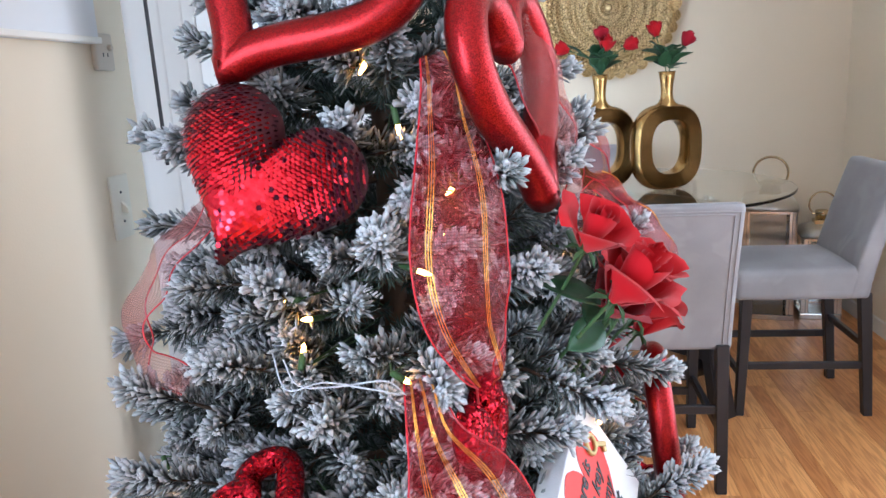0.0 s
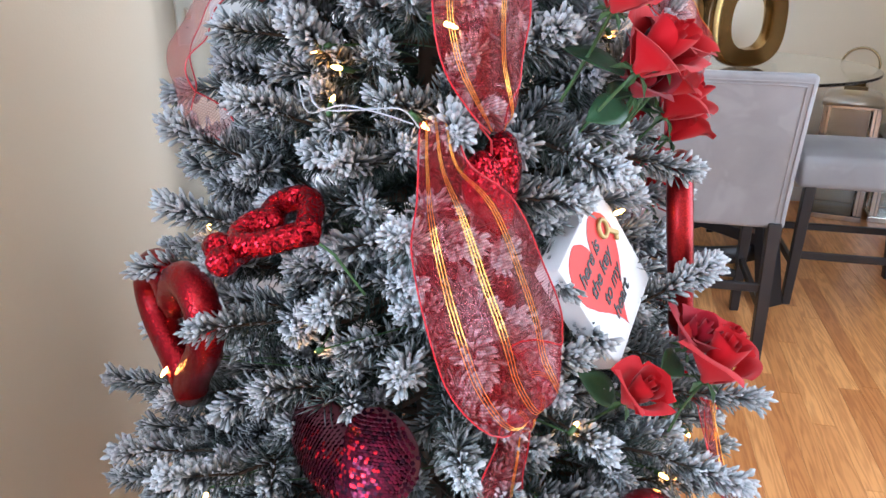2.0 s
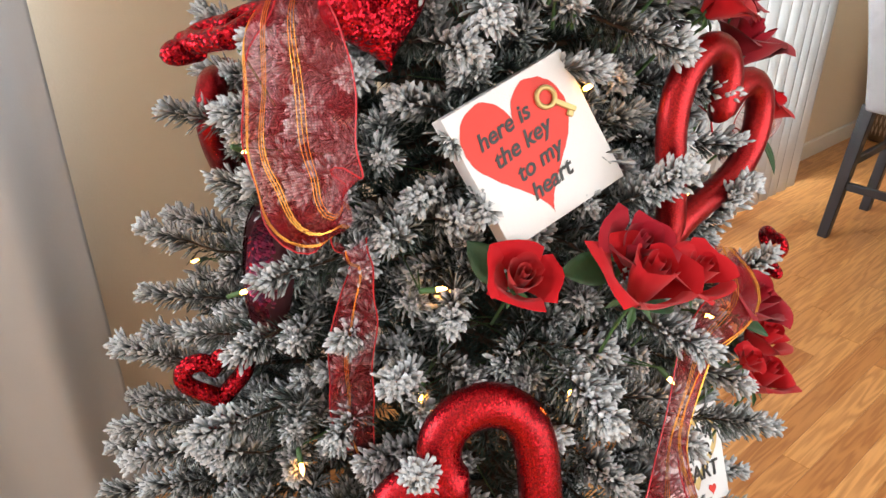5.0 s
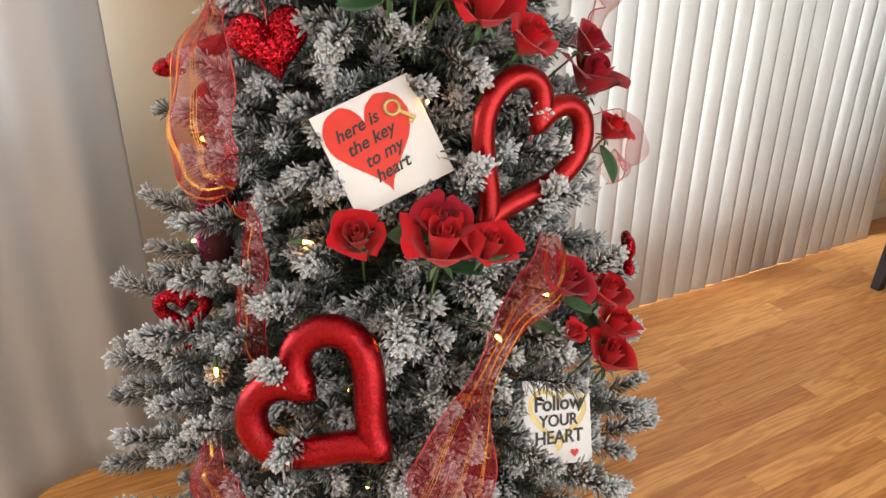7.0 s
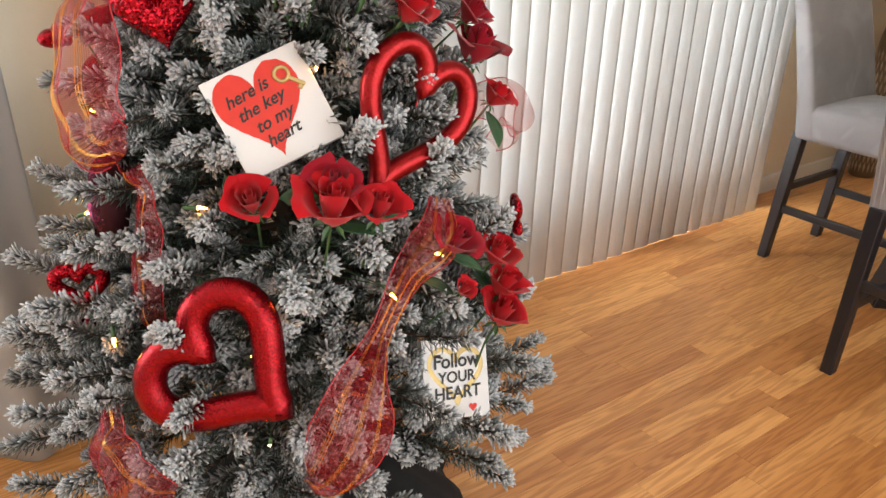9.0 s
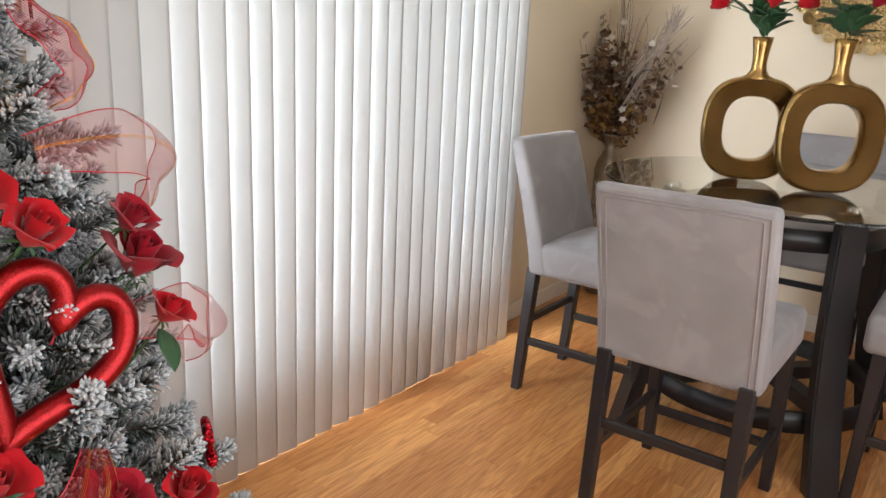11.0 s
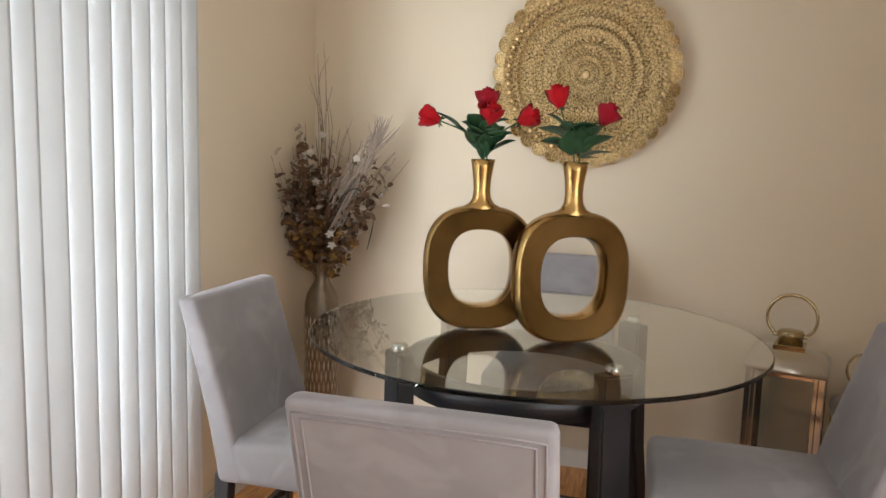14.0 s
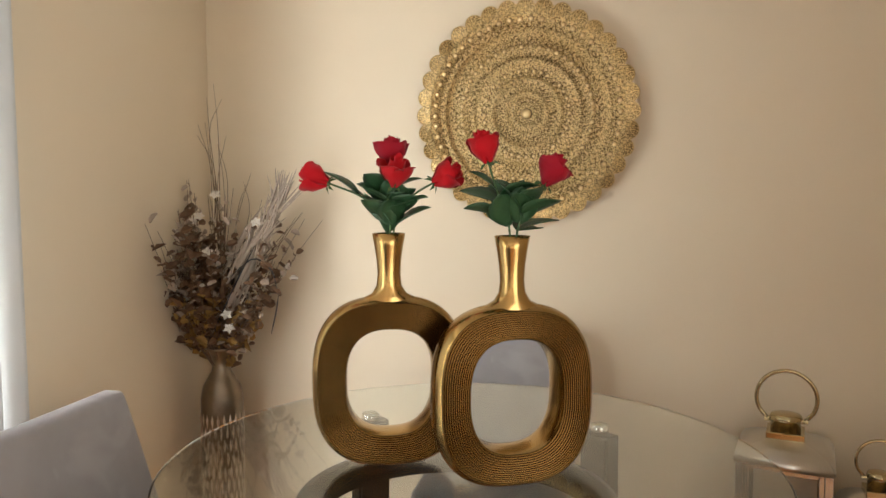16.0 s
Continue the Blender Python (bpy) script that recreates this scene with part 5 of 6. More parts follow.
def skirt_point(u, v):
    a = u * 2 * math.pi
    fold = 1 + 0.06 * math.sin(a * 9) * (1 - v) + 0.03 * math.sin(a * 17 + 1)
    r = (0.06 + 0.30 * (1 - v) ** 0.8) * fold
    return AX + Vector((math.cos(a) * r, math.sin(a) * r, 0.006 + 0.24 * v))


single("tree_skirt", sheet(skirt_point, 90, 10, 0.002), SKIRT, "black velvet skirt gathered round the tree's foot", "tree skirt", smooth=True)


# ---- hearts ----
def heart_curve(w, n=64):
    """Closed heart outline in the x-y plane, w wide, tip down."""
    out = []
    for i in range(n):
        t = 2 * math.pi * i / n
        x, y = 16 * math.sin(t) ** 3, 13 * math.cos(t) - 5 * math.cos(2 * t) - 2 * math.cos(3 * t) - math.cos(4 * t)
        out.append(Vector((x / 32 * w, (y + 2.5) / 32 * w, 0)))
    return out


def open_heart_mesh(w, r, long=1.0):
    pts = [Vector((p.x, p.y * long, 0)) for p in heart_curve(w, 72)]
    return tube(pts, r, 14, True)


def crease(x, y, w):
    """Dip between the two lobes of a stuffed heart."""
    return 1 - 0.42 * math.exp(-(x / (0.09 * w)) ** 2) * min(1.0, max(0.0, (y + 0.06 * w) / (0.2 * w)))


def puffed_heart(w, puff, long=1.0, rows=12, n=64):
    bm = bmesh.new()
    for side in (1, -1):
        prev = None
        c = bm.verts.new((0, 0, side * puff * crease(0, 0, w)))
        edge = [Vector((p.x, p.y * long, 0)) for p in heart_curve(w, n)]
        for k in range(1, rows + 1):
            s = k / rows
            cur = [bm.verts.new((p.x * s, p.y * s + 0.0, side * puff * (1 - s ** 2.4) ** 0.55 * crease(p.x * s, p.y * s, w))) for p in edge]
            for i in range(n):
                j = (i + 1) % n
                f = (prev[i], cur[i], cur[j], prev[j]) if prev else (c, cur[i], cur[j])
                bm.faces.new(f if side < 0 else f[::-1])
            prev = cur
    bmesh.ops.remove_doubles(bm, verts=bm.verts, dist=0.00005)
    bmesh.ops.recalc_face_normals(bm, faces=bm.faces)
    return bm


def open_heart(place, w, r, mat, label, long=1.0):
    h = thing("open_heart", place, label, "heart ornament", "open hearts on the tree")
    part("padded_ring", open_heart_mesh(w, r, long), mat, h, smooth=True)
    part("hanging_loop", tube([(0, w * 0.16, 0), (0.004, w * 0.28, -0.012), (0, w * 0.33, -0.03)], 0.0012, 6), RIBBON_EDGE, h)
    return h


open_heart(facing(on_tree(-100, 1.505, 0.03), outward(-95), -34), 0.20, 0.018, GLITTER_SATIN, "open padded heart in satin red, tilted near the top")
open_heart(facing(Vector((0.835, 1.745, 1.392)), outward(-18), 4), 0.175, 0.0175, GLITTER_SATIN, "open padded heart in satin red beside the mesh ribbon", 1.15)
open_heart(facing(Vector((0.428, 1.70, 0.885)), outward(-127, 0.0), 6), 0.165, 0.021, GLITTER_FINE, "open padded heart in glossy red glitter, turned sideways")
open_heart(facing(Vector((1.002, 1.963, 0.950)), outward(-4, 0.12), -33), 0.165, 0.0160, GLITTER_SATIN, "open padded heart in satin orange-red beside the key sign", 1.36)
open_heart(facing(Vector((0.990, 1.672, 0.626)), Vector((0.80, -0.50, 0.28)), 52), 0.198, 0.0235, GLITTER_FINE, "large open padded heart in red glitter, tilted on a low branch")


def sequin_heart(place, w, puff, mat, label, seed, dark=0.0):
    """A stuffed heart sewn with rows of overlapping round sequins."""
    h = thing("sequin_heart", place, label, "heart cushion", "sequin hearts on the tree")
    body = puffed_heart(w, puff)
    body.normal_update()
    part("cushion", body, FABRIC_DARK, h, smooth=True)
    rr = random.Random(seed)
    edge = heart_curve(w, 96)
    step = 0.0045

    def inside(x, y):
        hit = False
        for a, b in zip(edge, edge[1:] + edge[:1]):
            if (a.y > y) != (b.y > y) and x < (b.x - a.x) * (y - a.y) / (b.y - a.y) + a.x:
                hit = not hit
        return hit

    def depth(x, y):
        p = Vector((x, y, 0))
        a = math.atan2(y, x)
        best = min(edge, key=lambda q: abs((math.atan2(q.y, q.x) - a + math.pi) % (2 * math.pi) - math.pi) if q.length > 1e-6 else 9)
        return min(1.0, p.length / max(best.length, 1e-6))
    for side, m, name in ((1, mat, "sequins"),):
        bm, bd = bmesh.new(), bmesh.new()
        ny = int(w / step) + 2
        for j in range(-ny, ny):
            for i in range(-ny, ny):
                x, y = (i + 0.5 * (j % 2)) * step, j * step * 0.8
                if abs(x) > w * 0.55 or not inside(x, y):
                    continue
                s = depth(x, y)
                z = puff * max(0.0, 1 - s ** 2.4) ** 0.55 * crease(x, y, w)
                slope = Vector((x, y, 0)).normalized() * (s ** 1.4) if s > 0 else Vector()
                n = (Vector((slope.x, slope.y, 1.0 - 0.6 * s)) + Vector((rr.gauss(0, 0.10), 0.30 + rr.gauss(0, 0.10), 0))).normalized()
                mm = Matrix.Translation((x, y, z + 0.0012)) @ n.to_track_quat("Z", "Y").to_matrix().to_4x4()
                # dark sequins at random, more of them towards the outline
                darker = rr.random() < dark + 0.75 * max(0, s - 0.66) / 0.30
                tgt = bd if darker else bm
                tgt.faces.new([tgt.verts.new(mm @ Vector((math.cos(a) * 0.0027, math.sin(a) * 0.0027, 0))) for a in [k * math.pi / 3 for k in range(6)]])
        tagged(part("sequin_field", bm, m, h, "shiny red sequins in rows"), kind="stuff")
        tagged(part("dark_sequin_field", bd, SEQUIN_DARK, h, "dark sequins, denser towards the edge"), kind="stuff")
    return h


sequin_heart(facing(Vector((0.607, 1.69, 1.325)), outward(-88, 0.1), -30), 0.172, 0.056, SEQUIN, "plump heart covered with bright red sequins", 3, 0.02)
sequin_heart(facing(Vector((0.668, 1.618, 0.785)), outward(-115, 0.1), 12), 0.185, 0.028, SEQUIN, "heart with dark red sequins turned to its side", 5, 0.88)

gs = thing("glitter_heart", facing(Vector((0.795, 1.69, 1.088)), outward(-14, 0.05), 10), "solid heart in coarse sparkling red glitter", "heart ornament")
part("body", puffed_heart(0.112, 0.020), GLITTER, gs, smooth=True)
part("hook", tube([(0, 0.03, 0), (0.003, 0.05, 0), (0, 0.066, -0.01)], 0.0012, 6), RIBBON_EDGE, gs)


def glitter_pick(place, w, label, drop):
    """An open heart and a smaller one below it on one wire; drop: the small one's place."""
    g = thing("glitter_pick", place, label, "heart ornament", "glitter heart picks")
    part("open_heart", open_heart_mesh(w, w * 0.15, 0.9), GLITTER, g, smooth=True)
    part("small_heart", puffed_heart(w * 0.75, w * 0.19, 0.85), GLITTER, g, smooth=True, at=drop)
    part("wire", tube([(0, -w * 0.3, 0), (w * 0.1, -w * 0.6, -w * 0.3), (w * 0.2, -w * 0.8, -w * 0.9)], 0.0015, 6), STEM, g)
    return g


glitter_pick(facing(Vector((0.602, 1.632, 1.056)), Vector((-0.10, -0.32, 0.94)), 80), 0.084, "pair of red glitter hearts on a wire pick", pose(-0.052, 0.030, -0.010, 20, 0, 60))
glitter_pick(facing(Vector((0.612, 1.560, 0.628)), outward(-25, 0.1), 6), 0.078, "small pair of red glitter hearts on a wire pick", pose(-0.006, -0.068, 0.0, 55, 0, 10))
glitter_pick(facing(on_tree(38, 0.775, 0.03), outward(60, 0.1), 0), 0.045, "small red glitter heart pick beside the roses", pose(-0.008, -0.03, 0.0, 0, 0, 160))


# ---- box signs ----
def text_mesh(words, size, shear=0.0, thick=0.0003):
    cu = bpy.data.curves.new("lettering", "FONT")
    cu.body, cu.size, cu.shear, cu.extrude = words, size, shear, thick
    cu.align_x, cu.align_y, cu.offset = "CENTER", "CENTER", size * 0.02
    ob = bpy.data.objects.new("lettering", cu)
    scene.collection.objects.link(ob)
    me = bpy.data.meshes.new_from_object(ob.evaluated_get(bpy.context.evaluated_depsgraph_get()))
    bpy.data.objects.remove(ob)
    me.materials.clear()
    me.materials.append(INK_BLACK)
    return me


def flat_heart(w, long=1.0, n=72, rough=0.0, seed=0):
    rr = random.Random(seed)
    bm = bmesh.new()
    vs = [bm.verts.new((p.x * (1 + rr.uniform(-rough, rough)), p.y * long * (1 + rr.uniform(-rough, rough)), 0)) for p in heart_curve(w, n)]
    c = bm.verts.new((0, 0, 0))
    for a, b in zip(vs, vs[1:] + vs[:1]):
        bm.faces.new((b, a, c))
    ex = bmesh.ops.extrude_face_region(bm, geom=list(bm.faces))
    for v in ex["geom"]:
        if isinstance(v, bmesh.types.BMVert):
            v.co.z += 0.0005
    bmesh.ops.recalc_face_normals(bm, faces=bm.faces)
    return bm


def frame_of(x, y, centre):
    x, y = Vector(x).normalized(), Vector(y).normalized()
    n = x.cross(y).normalized()
    y = n.cross(x)
    m = Matrix((x, y, n)).transposed().to_4x4()
    m.translation = centre
    return m


key = thing("box_sign", frame_of((0.031, 0.134, 0.057), (-0.069, -0.031, 0.126), (0.911, 1.797, 0.968)), "white box sign with red heart and black script lettering", "box sign")
part("box", box(-0.074, -0.074, -0.030, 0.074, 0.074, 0.0, 0.0012, 2), CANVAS, key)
part("printed_heart", flat_heart(0.122, 1.2, 90, 0.014, 2), INK_RED, key, "brushed red painted heart", at=pose(-0.010, 0.002, 0.0002, 0, 0, -3))
for words, x, y, sz in (("here is", -0.022, 0.036, 0.024), ("the key", -0.012, 0.013, 0.024), ("to my", -0.004, -0.011, 0.024), ("heart", -0.002, -0.035, 0.024)):
    part("lettering", text_mesh(words, sz, 0.32), None, key, "black script lettering", at=pose(x, y, 0.0012, 0, 0, 5))
part("key_bow", tube([(0.010 * math.cos(a), 0.010 * math.sin(a), 0.0) for a in [i * math.pi / 10 for i in range(20)]], 0.0028, 8, True), INK_GOLD, key, "round gold key bow", True, pose(0.034, 0.040, 0.0022))
part("key_shaft", box(0.0, -0.003, 0.0, 0.026, 0.003, 0.004, 0.001), INK_GOLD, key, at=pose(0.040, 0.033, 0.0004, 0, 0, -48))
part("key_bit", box(0.018, -0.009, 0.0, 0.025, -0.003, 0.004, 0.001), INK_GOLD, key, at=pose(0.040, 0.033, 0.0004, 0, 0, -48))

fol = thing("box_sign", frame_of((0.022, 0.126, -0.024), (-0.064, 0.020, 0.112), (1.022, 2.058, 0.487)), "white box sign with gold heart and black brush lettering", "box sign")
part("box", box(-0.065, -0.068, -0.030, 0.065, 0.068, 0.0, 0.0012, 2), CANVAS, fol)
part("printed_heart", tube(heart_curve(0.104, 60), 0.0050, 6, True), INK_GOLD, fol, "gold painted heart outline", at=Matrix.Translation((0, 0.004, 0.0)) @ Matrix.Diagonal((1, 1, 0.12, 1)))
for words, y, sz in (("Follow", 0.030, 0.034), ("YOUR", 0.002, 0.027), ("HEART", -0.025, 0.030)):
    part("lettering", text_mesh(words, sz, 0.08), None, fol, "black brush lettering", at=pose(0.0, y, 0.0015, 0, 0, 3))
part("small_heart", flat_heart(0.016, 1.0, 30), INK_RED, fol, "small red heart", at=pose(0.030, -0.052, 0.0002))


# ---- roses on the tree ----
tree_bloom = [rose_meshes(0.033, 1.0, 20 + k, PETAL if k != 2 else PETAL_DARK) for k in range(4)]
big_leaf = to_mesh("leaf", leaf_mesh(0.065, 0.036), LEAF, True)
ROSES = [((0.902, 1.722, 1.255), 0.9, 1), ((0.930, 1.750, 1.198), 1.2, 0), ((0.955, 1.790, 1.200), 1.0, 3), (on_tree(-16, 1.180, 0.0), 0.95, 1), (on_tree(-24, 1.168, 0.0), 0.85, 2), ((0.972, 1.918, 1.128), 1.2, 1), ((0.984, 1.975, 1.09), 1.0, 0), (on_tree(-9, 1.16, 0.0), 0.9, 3),
         ((0.922, 2.135, 1.072), 0.85, 2), ((0.945, 2.132, 1.012), 1.15, 2), ((0.978, 2.150, 0.950), 0.8, 3), ((0.952, 1.738, 0.840), 1.0, 0), ((1.045, 1.815, 0.838), 1.3, 1), ((1.062, 1.878, 0.836), 1.0, 3), ((1.020, 1.83, 0.868), 0.95, 2),
         ((1.072, 2.00, 0.765), 1.0, 2), ((1.022, 2.138, 0.690), 1.0, 0), ((1.045, 2.135, 0.640), 1.0, 1), ((1.066, 2.120, 0.597), 1.1, 3), ((1.085, 2.02, 0.69), 0.5, 1)]
rq = random.Random(9)
for spot, sc, kind_ in ROSES:
    spot = Vector(spot)
    ang = math.degrees(math.atan2(spot.y - AX.y, spot.x - AX.x))
    rose = thing("rose", facing(spot - outward(ang, 0) * 0.012, outward(ang + rq.uniform(-20, 14), rq.uniform(1.0, 2.6)), rq.uniform(0, 360)), "open red silk rose with dark leaves tucked among branches", "rose", "roses on the tree")
    put_bloom(rose, tree_bloom[kind_], Matrix.Scale(sc, 4))
    part("sepal", sepal_mesh, None, rose, at=Matrix.Scale(sc * 0.8, 4))
    part("stem", tube([(0, 0, 0), (0.004, 0, -0.05), (0, 0.004, -0.11)], 0.002, 5), STEM, rose)
    for a in (rq.uniform(0, 300),):
        part("leaf", big_leaf, None, rose, at=pose(0, 0, -0.012, 0, 0, a) @ pose(0, 0.006, 0, rq.uniform(-10, 25), rq.uniform(-20, 20), 0))


# ---- gauze ribbons ----
def gauze_ribbon(stations, label, mat=RIBBON, threads=(-0.62, -0.1, 0.45), twist=0.0, n=40, m=14, bow=0.48):
    """stations: angle, height, offset from the tree, width. The ribbon bellies outward across its width."""
    rb = thing("gauze_ribbon", pose(0, 0, 0), label, "ribbon", "gauze ribbons on the tree")
    pos = spline([on_tree(a, z, dr) for a, z, dr, w in stations], n)
    wid = [v.x for v in spline([(w, 0, 0) for a, z, dr, w in stations], n)]
    pts, uvs, dist = [], [], 0.0
    for i, p in enumerate(pos):
        t = (pos[min(i + 1, n)] - pos[max(i - 1, 0)]).normalized()
        out = (p - AX)
        out.z = 0.15
        out = (out - t * out.dot(t)).normalized()
        s = t.cross(out).normalized()
        if twist:
            q = Matrix.Rotation(twist * i / n, 3, t)
            out, s = q @ out, q @ s
        if i:
            dist += (pos[i] - pos[i - 1]).length
        row = []
        for j in range(m + 1):
            u = j / m * 2 - 1
            wave = 0.0035 * math.sin(u * 5 + i * 0.35) + 0.003 * math.sin(i * 0.6)
            row.append(p - s * (u * wid[i] / 2) + out * (bow * wid[i] * (0.5 - u * u * 0.75) + wave))
        pts.append(row)
        uvs.append([(dist, (j / m - 0.5) * max(0.05, wid[len(wid) // 2])) for j in range(m + 1)])
    bm = bmesh.new()
    layer = bm.loops.layers.uv.new("weave")
    g = [[bm.verts.new(p) for p in row] for row in pts]
    for i in range(n):
        for j in range(m):
            f = bm.faces.new((g[i][j], g[i + 1][j], g[i + 1][j + 1], g[i][j + 1]))
            for lp, (a, b) in zip(f.loops, ((i, j), (i + 1, j), (i + 1, j + 1), (i, j + 1))):
                lp[layer].uv = uvs[a][b]
    part("gauze", bm, mat, rb, smooth=True)

    def along(u, lift):
        out = []
        for row in pts:
            k = (u + 1) / 2 * m
            a = min(int(k), m - 1)
            q = row[a].lerp(row[a + 1], k - a)
            d = q - AX
            d.z = 0
            out.append(q + d.normalized() * lift)
        return out
    for u in (-1, 1):
        part("edge_cord", tube(along(u, 0), 0.0009, 5), RIBBON_EDGE, rb)
    for u in threads:
        for k in (-0.045, 0.0, 0.045):
            part("gold_stripe", tube(along(max(-0.98, u + k), 0.001), 0.00029, 4), THREAD, rb, "metallic gold thread")
    return rb


gauze_ribbon([(-64, 1.43, 0.0, 0.03), (-65, 1.375, 0.03, 0.055), (-67, 1.30, 0.05, 0.083), (-68, 1.245, 0.05, 0.08), (-66, 1.19, 0.035, 0.055), (-64, 1.155, 0.01, 0.018)], "sheer red gauze ribbon with gold threads, puffed between branches", threads=(-0.7, 0.3))
gauze_ribbon([(-75, 1.160, -0.01, 0.030), (-74, 1.125, 0.015, 0.048), (-71, 1.085, 0.035, 0.100), (-68, 1.025, 0.045, 0.118), (-66, 0.975, 0.042, 0.116), (-64, 0.942, 0.034, 0.102), (-62, 0.922, -0.005, 0.06)], "wide puff of sheer red gauze ribbon with gold threads")
gauze_ribbon([(-61, 0.90, -0.01, 0.035), (-61, 0.85, -0.05, 0.03), (-63, 0.78, -0.07, 0.05), (-63, 0.70, -0.08, 0.055), (-61, 0.63, -0.10, 0.03)], "narrow fall of red gauze ribbon beside the low heart", threads=(0.2,))
gauze_ribbon([(15, 0.83, -0.02, 0.04), (9, 0.785, 0.005, 0.085), (2, 0.73, -0.03, 0.05), (-6, 0.665, -0.025, 0.04), (-13, 0.615, 0.02, 0.095), (-16, 0.555, 0.025, 0.12), (-20, 0.505, 0.01, 0.09), (-23, 0.48, -0.03, 0.035)], "sheer red gauze ribbon running down to the low sign")
gauze_ribbon([(-66, 0.53, -0.06, 0.03), (-61, 0.50, -0.02, 0.075), (-54, 0.465, -0.01, 0.085), (-48, 0.44, -0.04, 0.03)], "short puff of red gauze ribbon on the lowest branches", threads=(0.5,))
gauze_ribbon([(-14, 1.30, 0.0, 0.04), (-8, 1.25, 0.03, 0.07), (-5, 1.20, 0.035, 0.075), (0, 1.16, 0.01, 0.04)], "red gauze ribbon with gold threads behind the upper roses", threads=(0.2,))
gauze_ribbon([(26, 1.38, 0.0, 0.03), (30, 1.32, 0.05, 0.065), (32, 1.27, 0.05, 0.05), (30, 1.235, 0.0, 0.03)], "small loop of red gauze ribbon by the blinds", threads=(0.2,))
gauze_ribbon([(20, 1.185, 0.0, 0.05), (36, 1.195, 0.055, 0.08), (52, 1.17, 0.075, 0.085), (58, 1.12, 0.05, 0.07), (60, 1.06, 0.0, 0.05)], "pale loop of sheer pink gauze ribbon by the blinds", RIBBON_PALE, (0.0,), 0.6)
gauze_ribbon([(35, 0.955, 0.0, 0.05), (48, 0.94, 0.055, 0.085), (56, 0.89, 0.055, 0.08), (54, 0.85, 0.0, 0.04)], "pale loop of sheer pink gauze ribbon below the roses", RIBBON_PALE, (), 0.5)
gauze_ribbon([(-128, 1.31, -0.03, 0.04), (-135, 1.27, 0.0, 0.05), (-139, 1.22, 0.018, 0.055), (-139, 1.16, 0.01, 0.05), (-134, 1.12, -0.03, 0.04)], "pale loop of sheer red gauze ribbon by the wall", RIBBON_PALE, (), 0.3)
gauze_ribbon([(-32, 1.50, -0.01, 0.04), (-36, 1.42, 0.015, 0.06), (-34, 1.34, 0.015, 0.05), (-28, 1.27, -0.02, 0.03)], "pale loop of sheer red gauze ribbon near the top", RIBBON_PALE, (), 0.2)

# ---- string of lights ----
string = thing("light_string", pose(0, 0, 0), "string of warm white fairy lights on clear wire", "light string")
bulb_bm = lathe([(0.001, -0.005), (0.0022, -0.003), (0.0025, 0.003), (0.002, 0.008), (0.0006, 0.012)], 10)
bulb_mesh = to_mesh("bulb", bulb_bm, BULB, True)
socket_mesh = to_mesh("socket", lathe([(0.003, -0.020), (0.0035, -0.004), (0.003, -0.002)], 8), STEM, True)
LIGHTS = [(-64, 1.271, 0.005), (-58, 1.31, -0.01), (-72, 1.24, 0.0), (-108, 1.213, -0.005), (-103, 1.195, -0.02), (-106, 1.16, -0.03), (-78, 1.154, 0.02), (-84, 1.43, -0.01), (-74, 1.371, 0.0), (-44, 0.535, -0.20), (-50, 0.70, -0.06), (-98, 0.931, 0.0), (-47, 0.838, -0.015),
          (-140, 0.84, 0.02), (-120, 0.74, 0.0), (-22, 0.72, -0.02), (0, 0.70, -0.01), (15, 0.74, 0.0), (-5, 1.22, 0.0), (-12, 1.02, -0.03), (20, 1.24, 0.0), (-150, 1.0, 0.0), (-70, 0.62, -0.02), (-30, 0.52, 0.0), (30, 0.86, -0.02), (-90, 0.78, -0.01)]
rl = random.Random(3)
wire_pts = []
for ang, z, dr in sorted(LIGHTS, key=lambda q: -q[1]):
    p = on_tree(ang, z, dr - 0.05)
    up = Vector((rl.uniform(-0.6, 0.6), rl.uniform(-0.6, 0.6), rl.uniform(-0.9, 0.3))).normalized()
    m = Matrix.Translation(p) @ up.to_track_quat("Z", "Y").to_matrix().to_4x4()
    b = part("bulb", bulb_mesh, None, string, "glowing warm white bulb", at=m)
    part("socket", socket_mesh, None, b)
    wire_pts.append(m @ Vector((0, 0, -0.02)))
for a, b in zip(wire_pts, wire_pts[1:]):
    pa, pb = a - AX, b - AX
    aa, ab = math.atan2(pa.y, pa.x), math.atan2(pb.y, pb.x)
    line = []
    for i in range(9):
        t = i / 8
        an, r, z = aa + (ab - aa) * t, 0, a.z + (b.z - a.z) * t - 0.02 * math.sin(math.pi * t)
        r = (pa.xy.length * (1 - t) + pb.xy.length * t) - 0.17 * math.sin(math.pi * t) ** 0.5
        line.append(AX + Vector((math.cos(an) * r, math.sin(an) * r, z)))
    part("wire", tube(line, 0.0009, 5), STEM, string, "thin green wire")
part("wire", tube(spline([on_tree(-100, 1.195, 0.02), on_tree(-96, 1.172, 0.035), on_tree(-90, 1.180, 0.04), on_tree(-84, 1.175, 0.04), on_tree(-79, 1.165, 0.03)], 20), 0.0008, 6), WIRE, string)
part("wire", tube(spline([on_tree(-98, 1.19, 0.02), on_tree(-94, 1.176, 0.036), on_tree(-88, 1.176, 0.038), on_tree(-81, 1.178, 0.036), on_tree(-78, 1.16, 0.02)], 20), 0.0008, 6), WIRE, string)

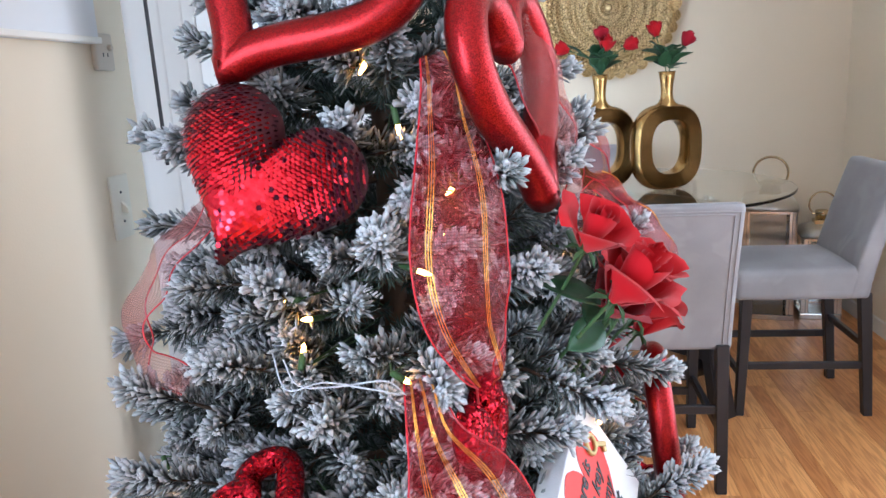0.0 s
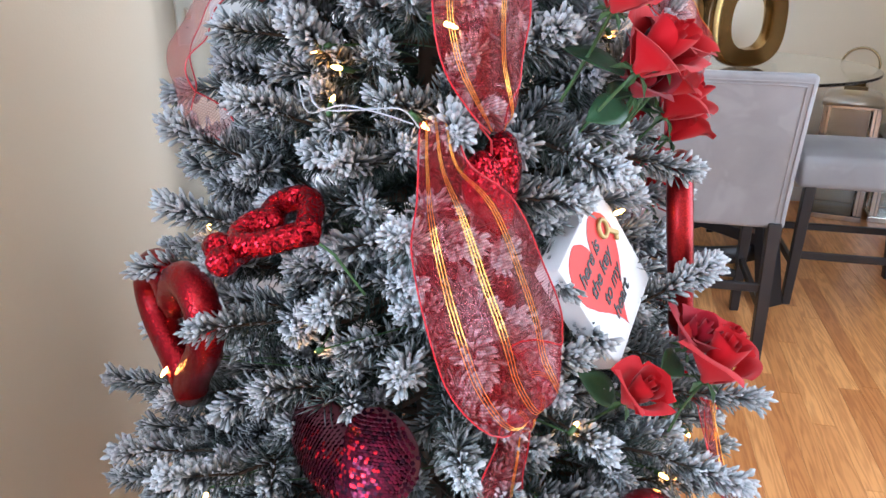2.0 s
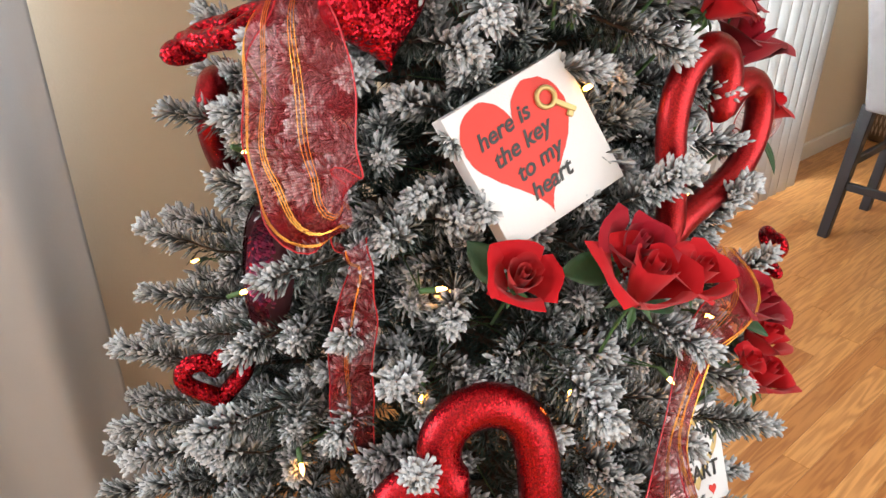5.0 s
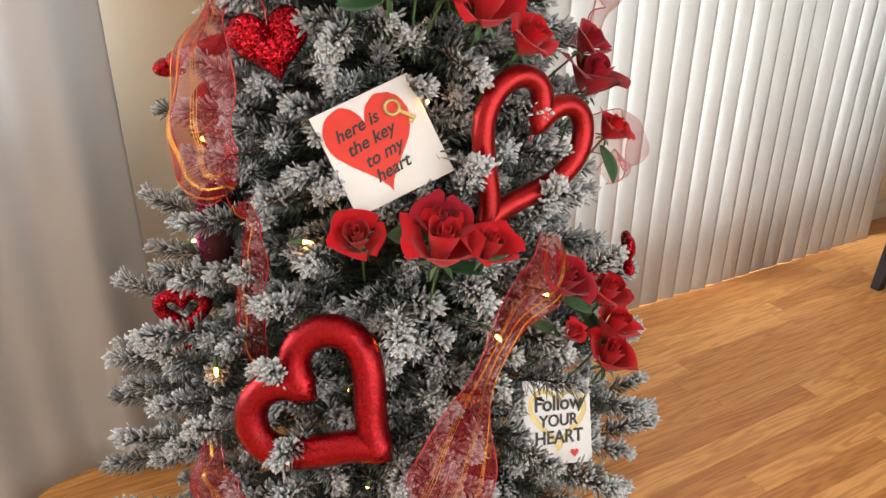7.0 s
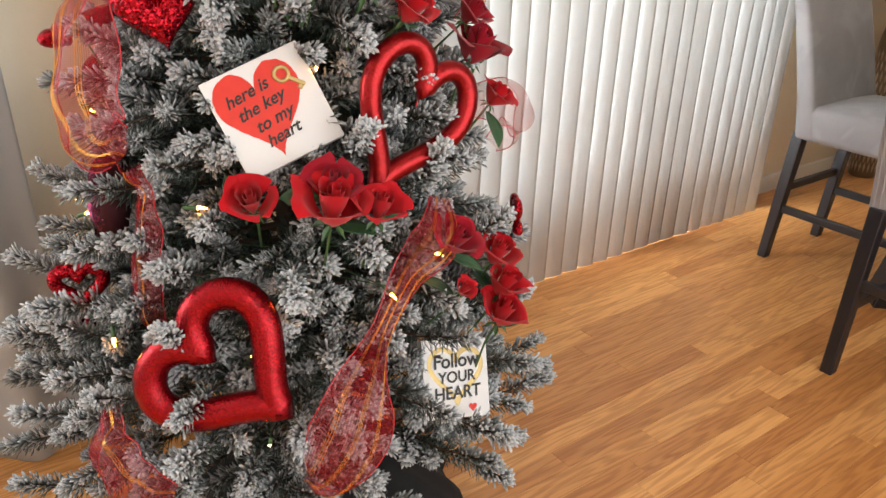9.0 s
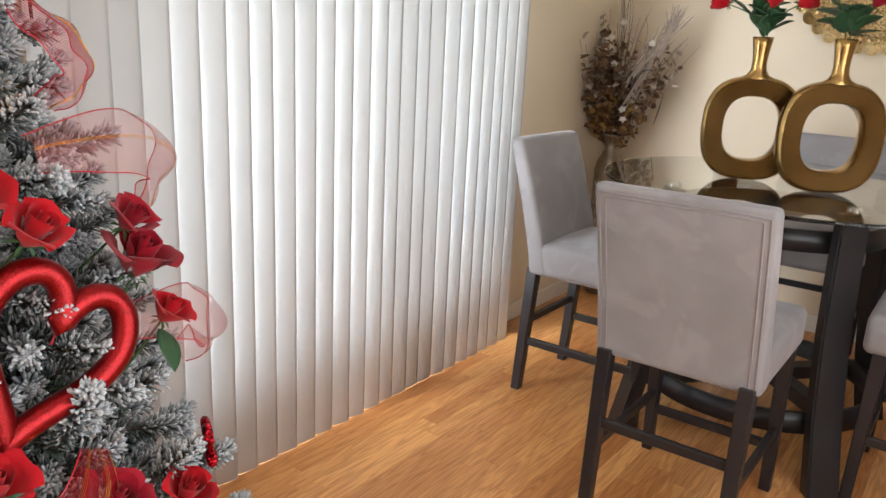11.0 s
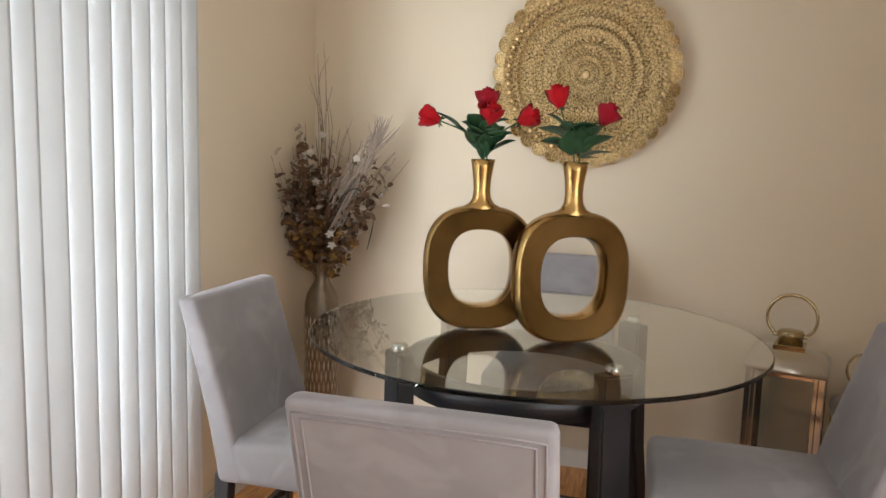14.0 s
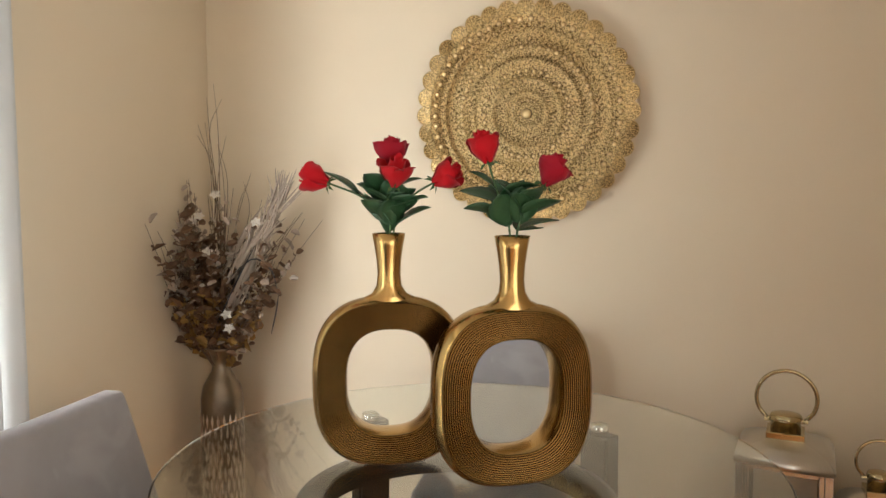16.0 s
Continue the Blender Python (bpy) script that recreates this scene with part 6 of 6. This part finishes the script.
# ---- floor strips ----
floor_ob = single("floor", box(-0.15, Y0 - 0.15, -0.16, X1 + 0.15, Y1 + 0.15, -0.006), GAP, "oak strip floor in warm honey tones", "floor", "structure")
STRIP, rf = 0.0655, random.Random(11)
cols = int(X1 / STRIP) + 1
strips = []
for c in range(cols):
    y = Y0 - rf.uniform(0, 0.9)
    x0, x1 = c * STRIP, min((c + 1) * STRIP, X1)
    while y < Y1:
        ln = rf.choice((0.55, 0.75, 0.95, 1.2))
        a, b = max(y, Y0), min(y + ln, Y1)
        if b - a > 0.02:
            strips.append((x0, x1, a, b))
        y += ln
strip_meshes = {}


def strip_mesh(w, ln):
    key = (round(w, 3), round(ln, 2))
    if key not in strip_meshes:
        bm = bmesh.new()
        g, e = 0.0002, 0.0006
        lo = [bm.verts.new(p) for p in ((g, g, -0.012), (w - g, g, -0.012), (w - g, ln - g, -0.012), (g, ln - g, -0.012))]
        mid = [bm.verts.new(p) for p in ((g, g, -e), (w - g, g, -e), (w - g, ln - g, -e), (g, ln - g, -e))]
        hi = [bm.verts.new(p) for p in ((g + e, g + e, 0), (w - g - e, g + e, 0), (w - g - e, ln - g - e, 0), (g + e, ln - g - e, 0))]
        bm.faces.new(hi)
        for a, b in ((lo, mid), (mid, hi)):
            for i in range(4):
                bm.faces.new((a[i], a[(i + 1) % 4], b[(i + 1) % 4], b[i]))
        strip_meshes[key] = to_mesh("strip", bm, OAK)
    return strip_meshes[key]


near = [s for s in strips if s[3] > 1.15 and s[2] < 5.7]
rest = [s for s in strips if s not in near]
near.sort(key=lambda s: -s[3])
rest += near[300:]
for x0, x1, a, b in near[:300]:
    part("plank", strip_mesh(x1 - x0, b - a), None, floor_ob, at=pose(x0, a, 0))
verts, faces = [], []
for x0, x1, a, b in rest:
    k = len(verts)
    verts += [(x0 + 0.0008, a + 0.0008, 0), (x1 - 0.0008, a + 0.0008, 0), (x1 - 0.0008, b - 0.0008, 0), (x0 + 0.0008, b - 0.0008, 0)]
    verts += [(x0 + 0.0008, a + 0.0008, -0.012), (x1 - 0.0008, a + 0.0008, -0.012), (x1 - 0.0008, b - 0.0008, -0.012), (x0 + 0.0008, b - 0.0008, -0.012)]
    faces += [(k, k + 1, k + 2, k + 3)] + [(k + 4 + i, k + 4 + (i + 1) % 4, k + (i + 1) % 4, k + i) for i in range(4)]
me = bpy.data.meshes.new("planks")
me.from_pydata(verts, [], faces)
me.materials.append(OAK)
tagged(part("planks", me, None, floor_ob), kind="stuff")
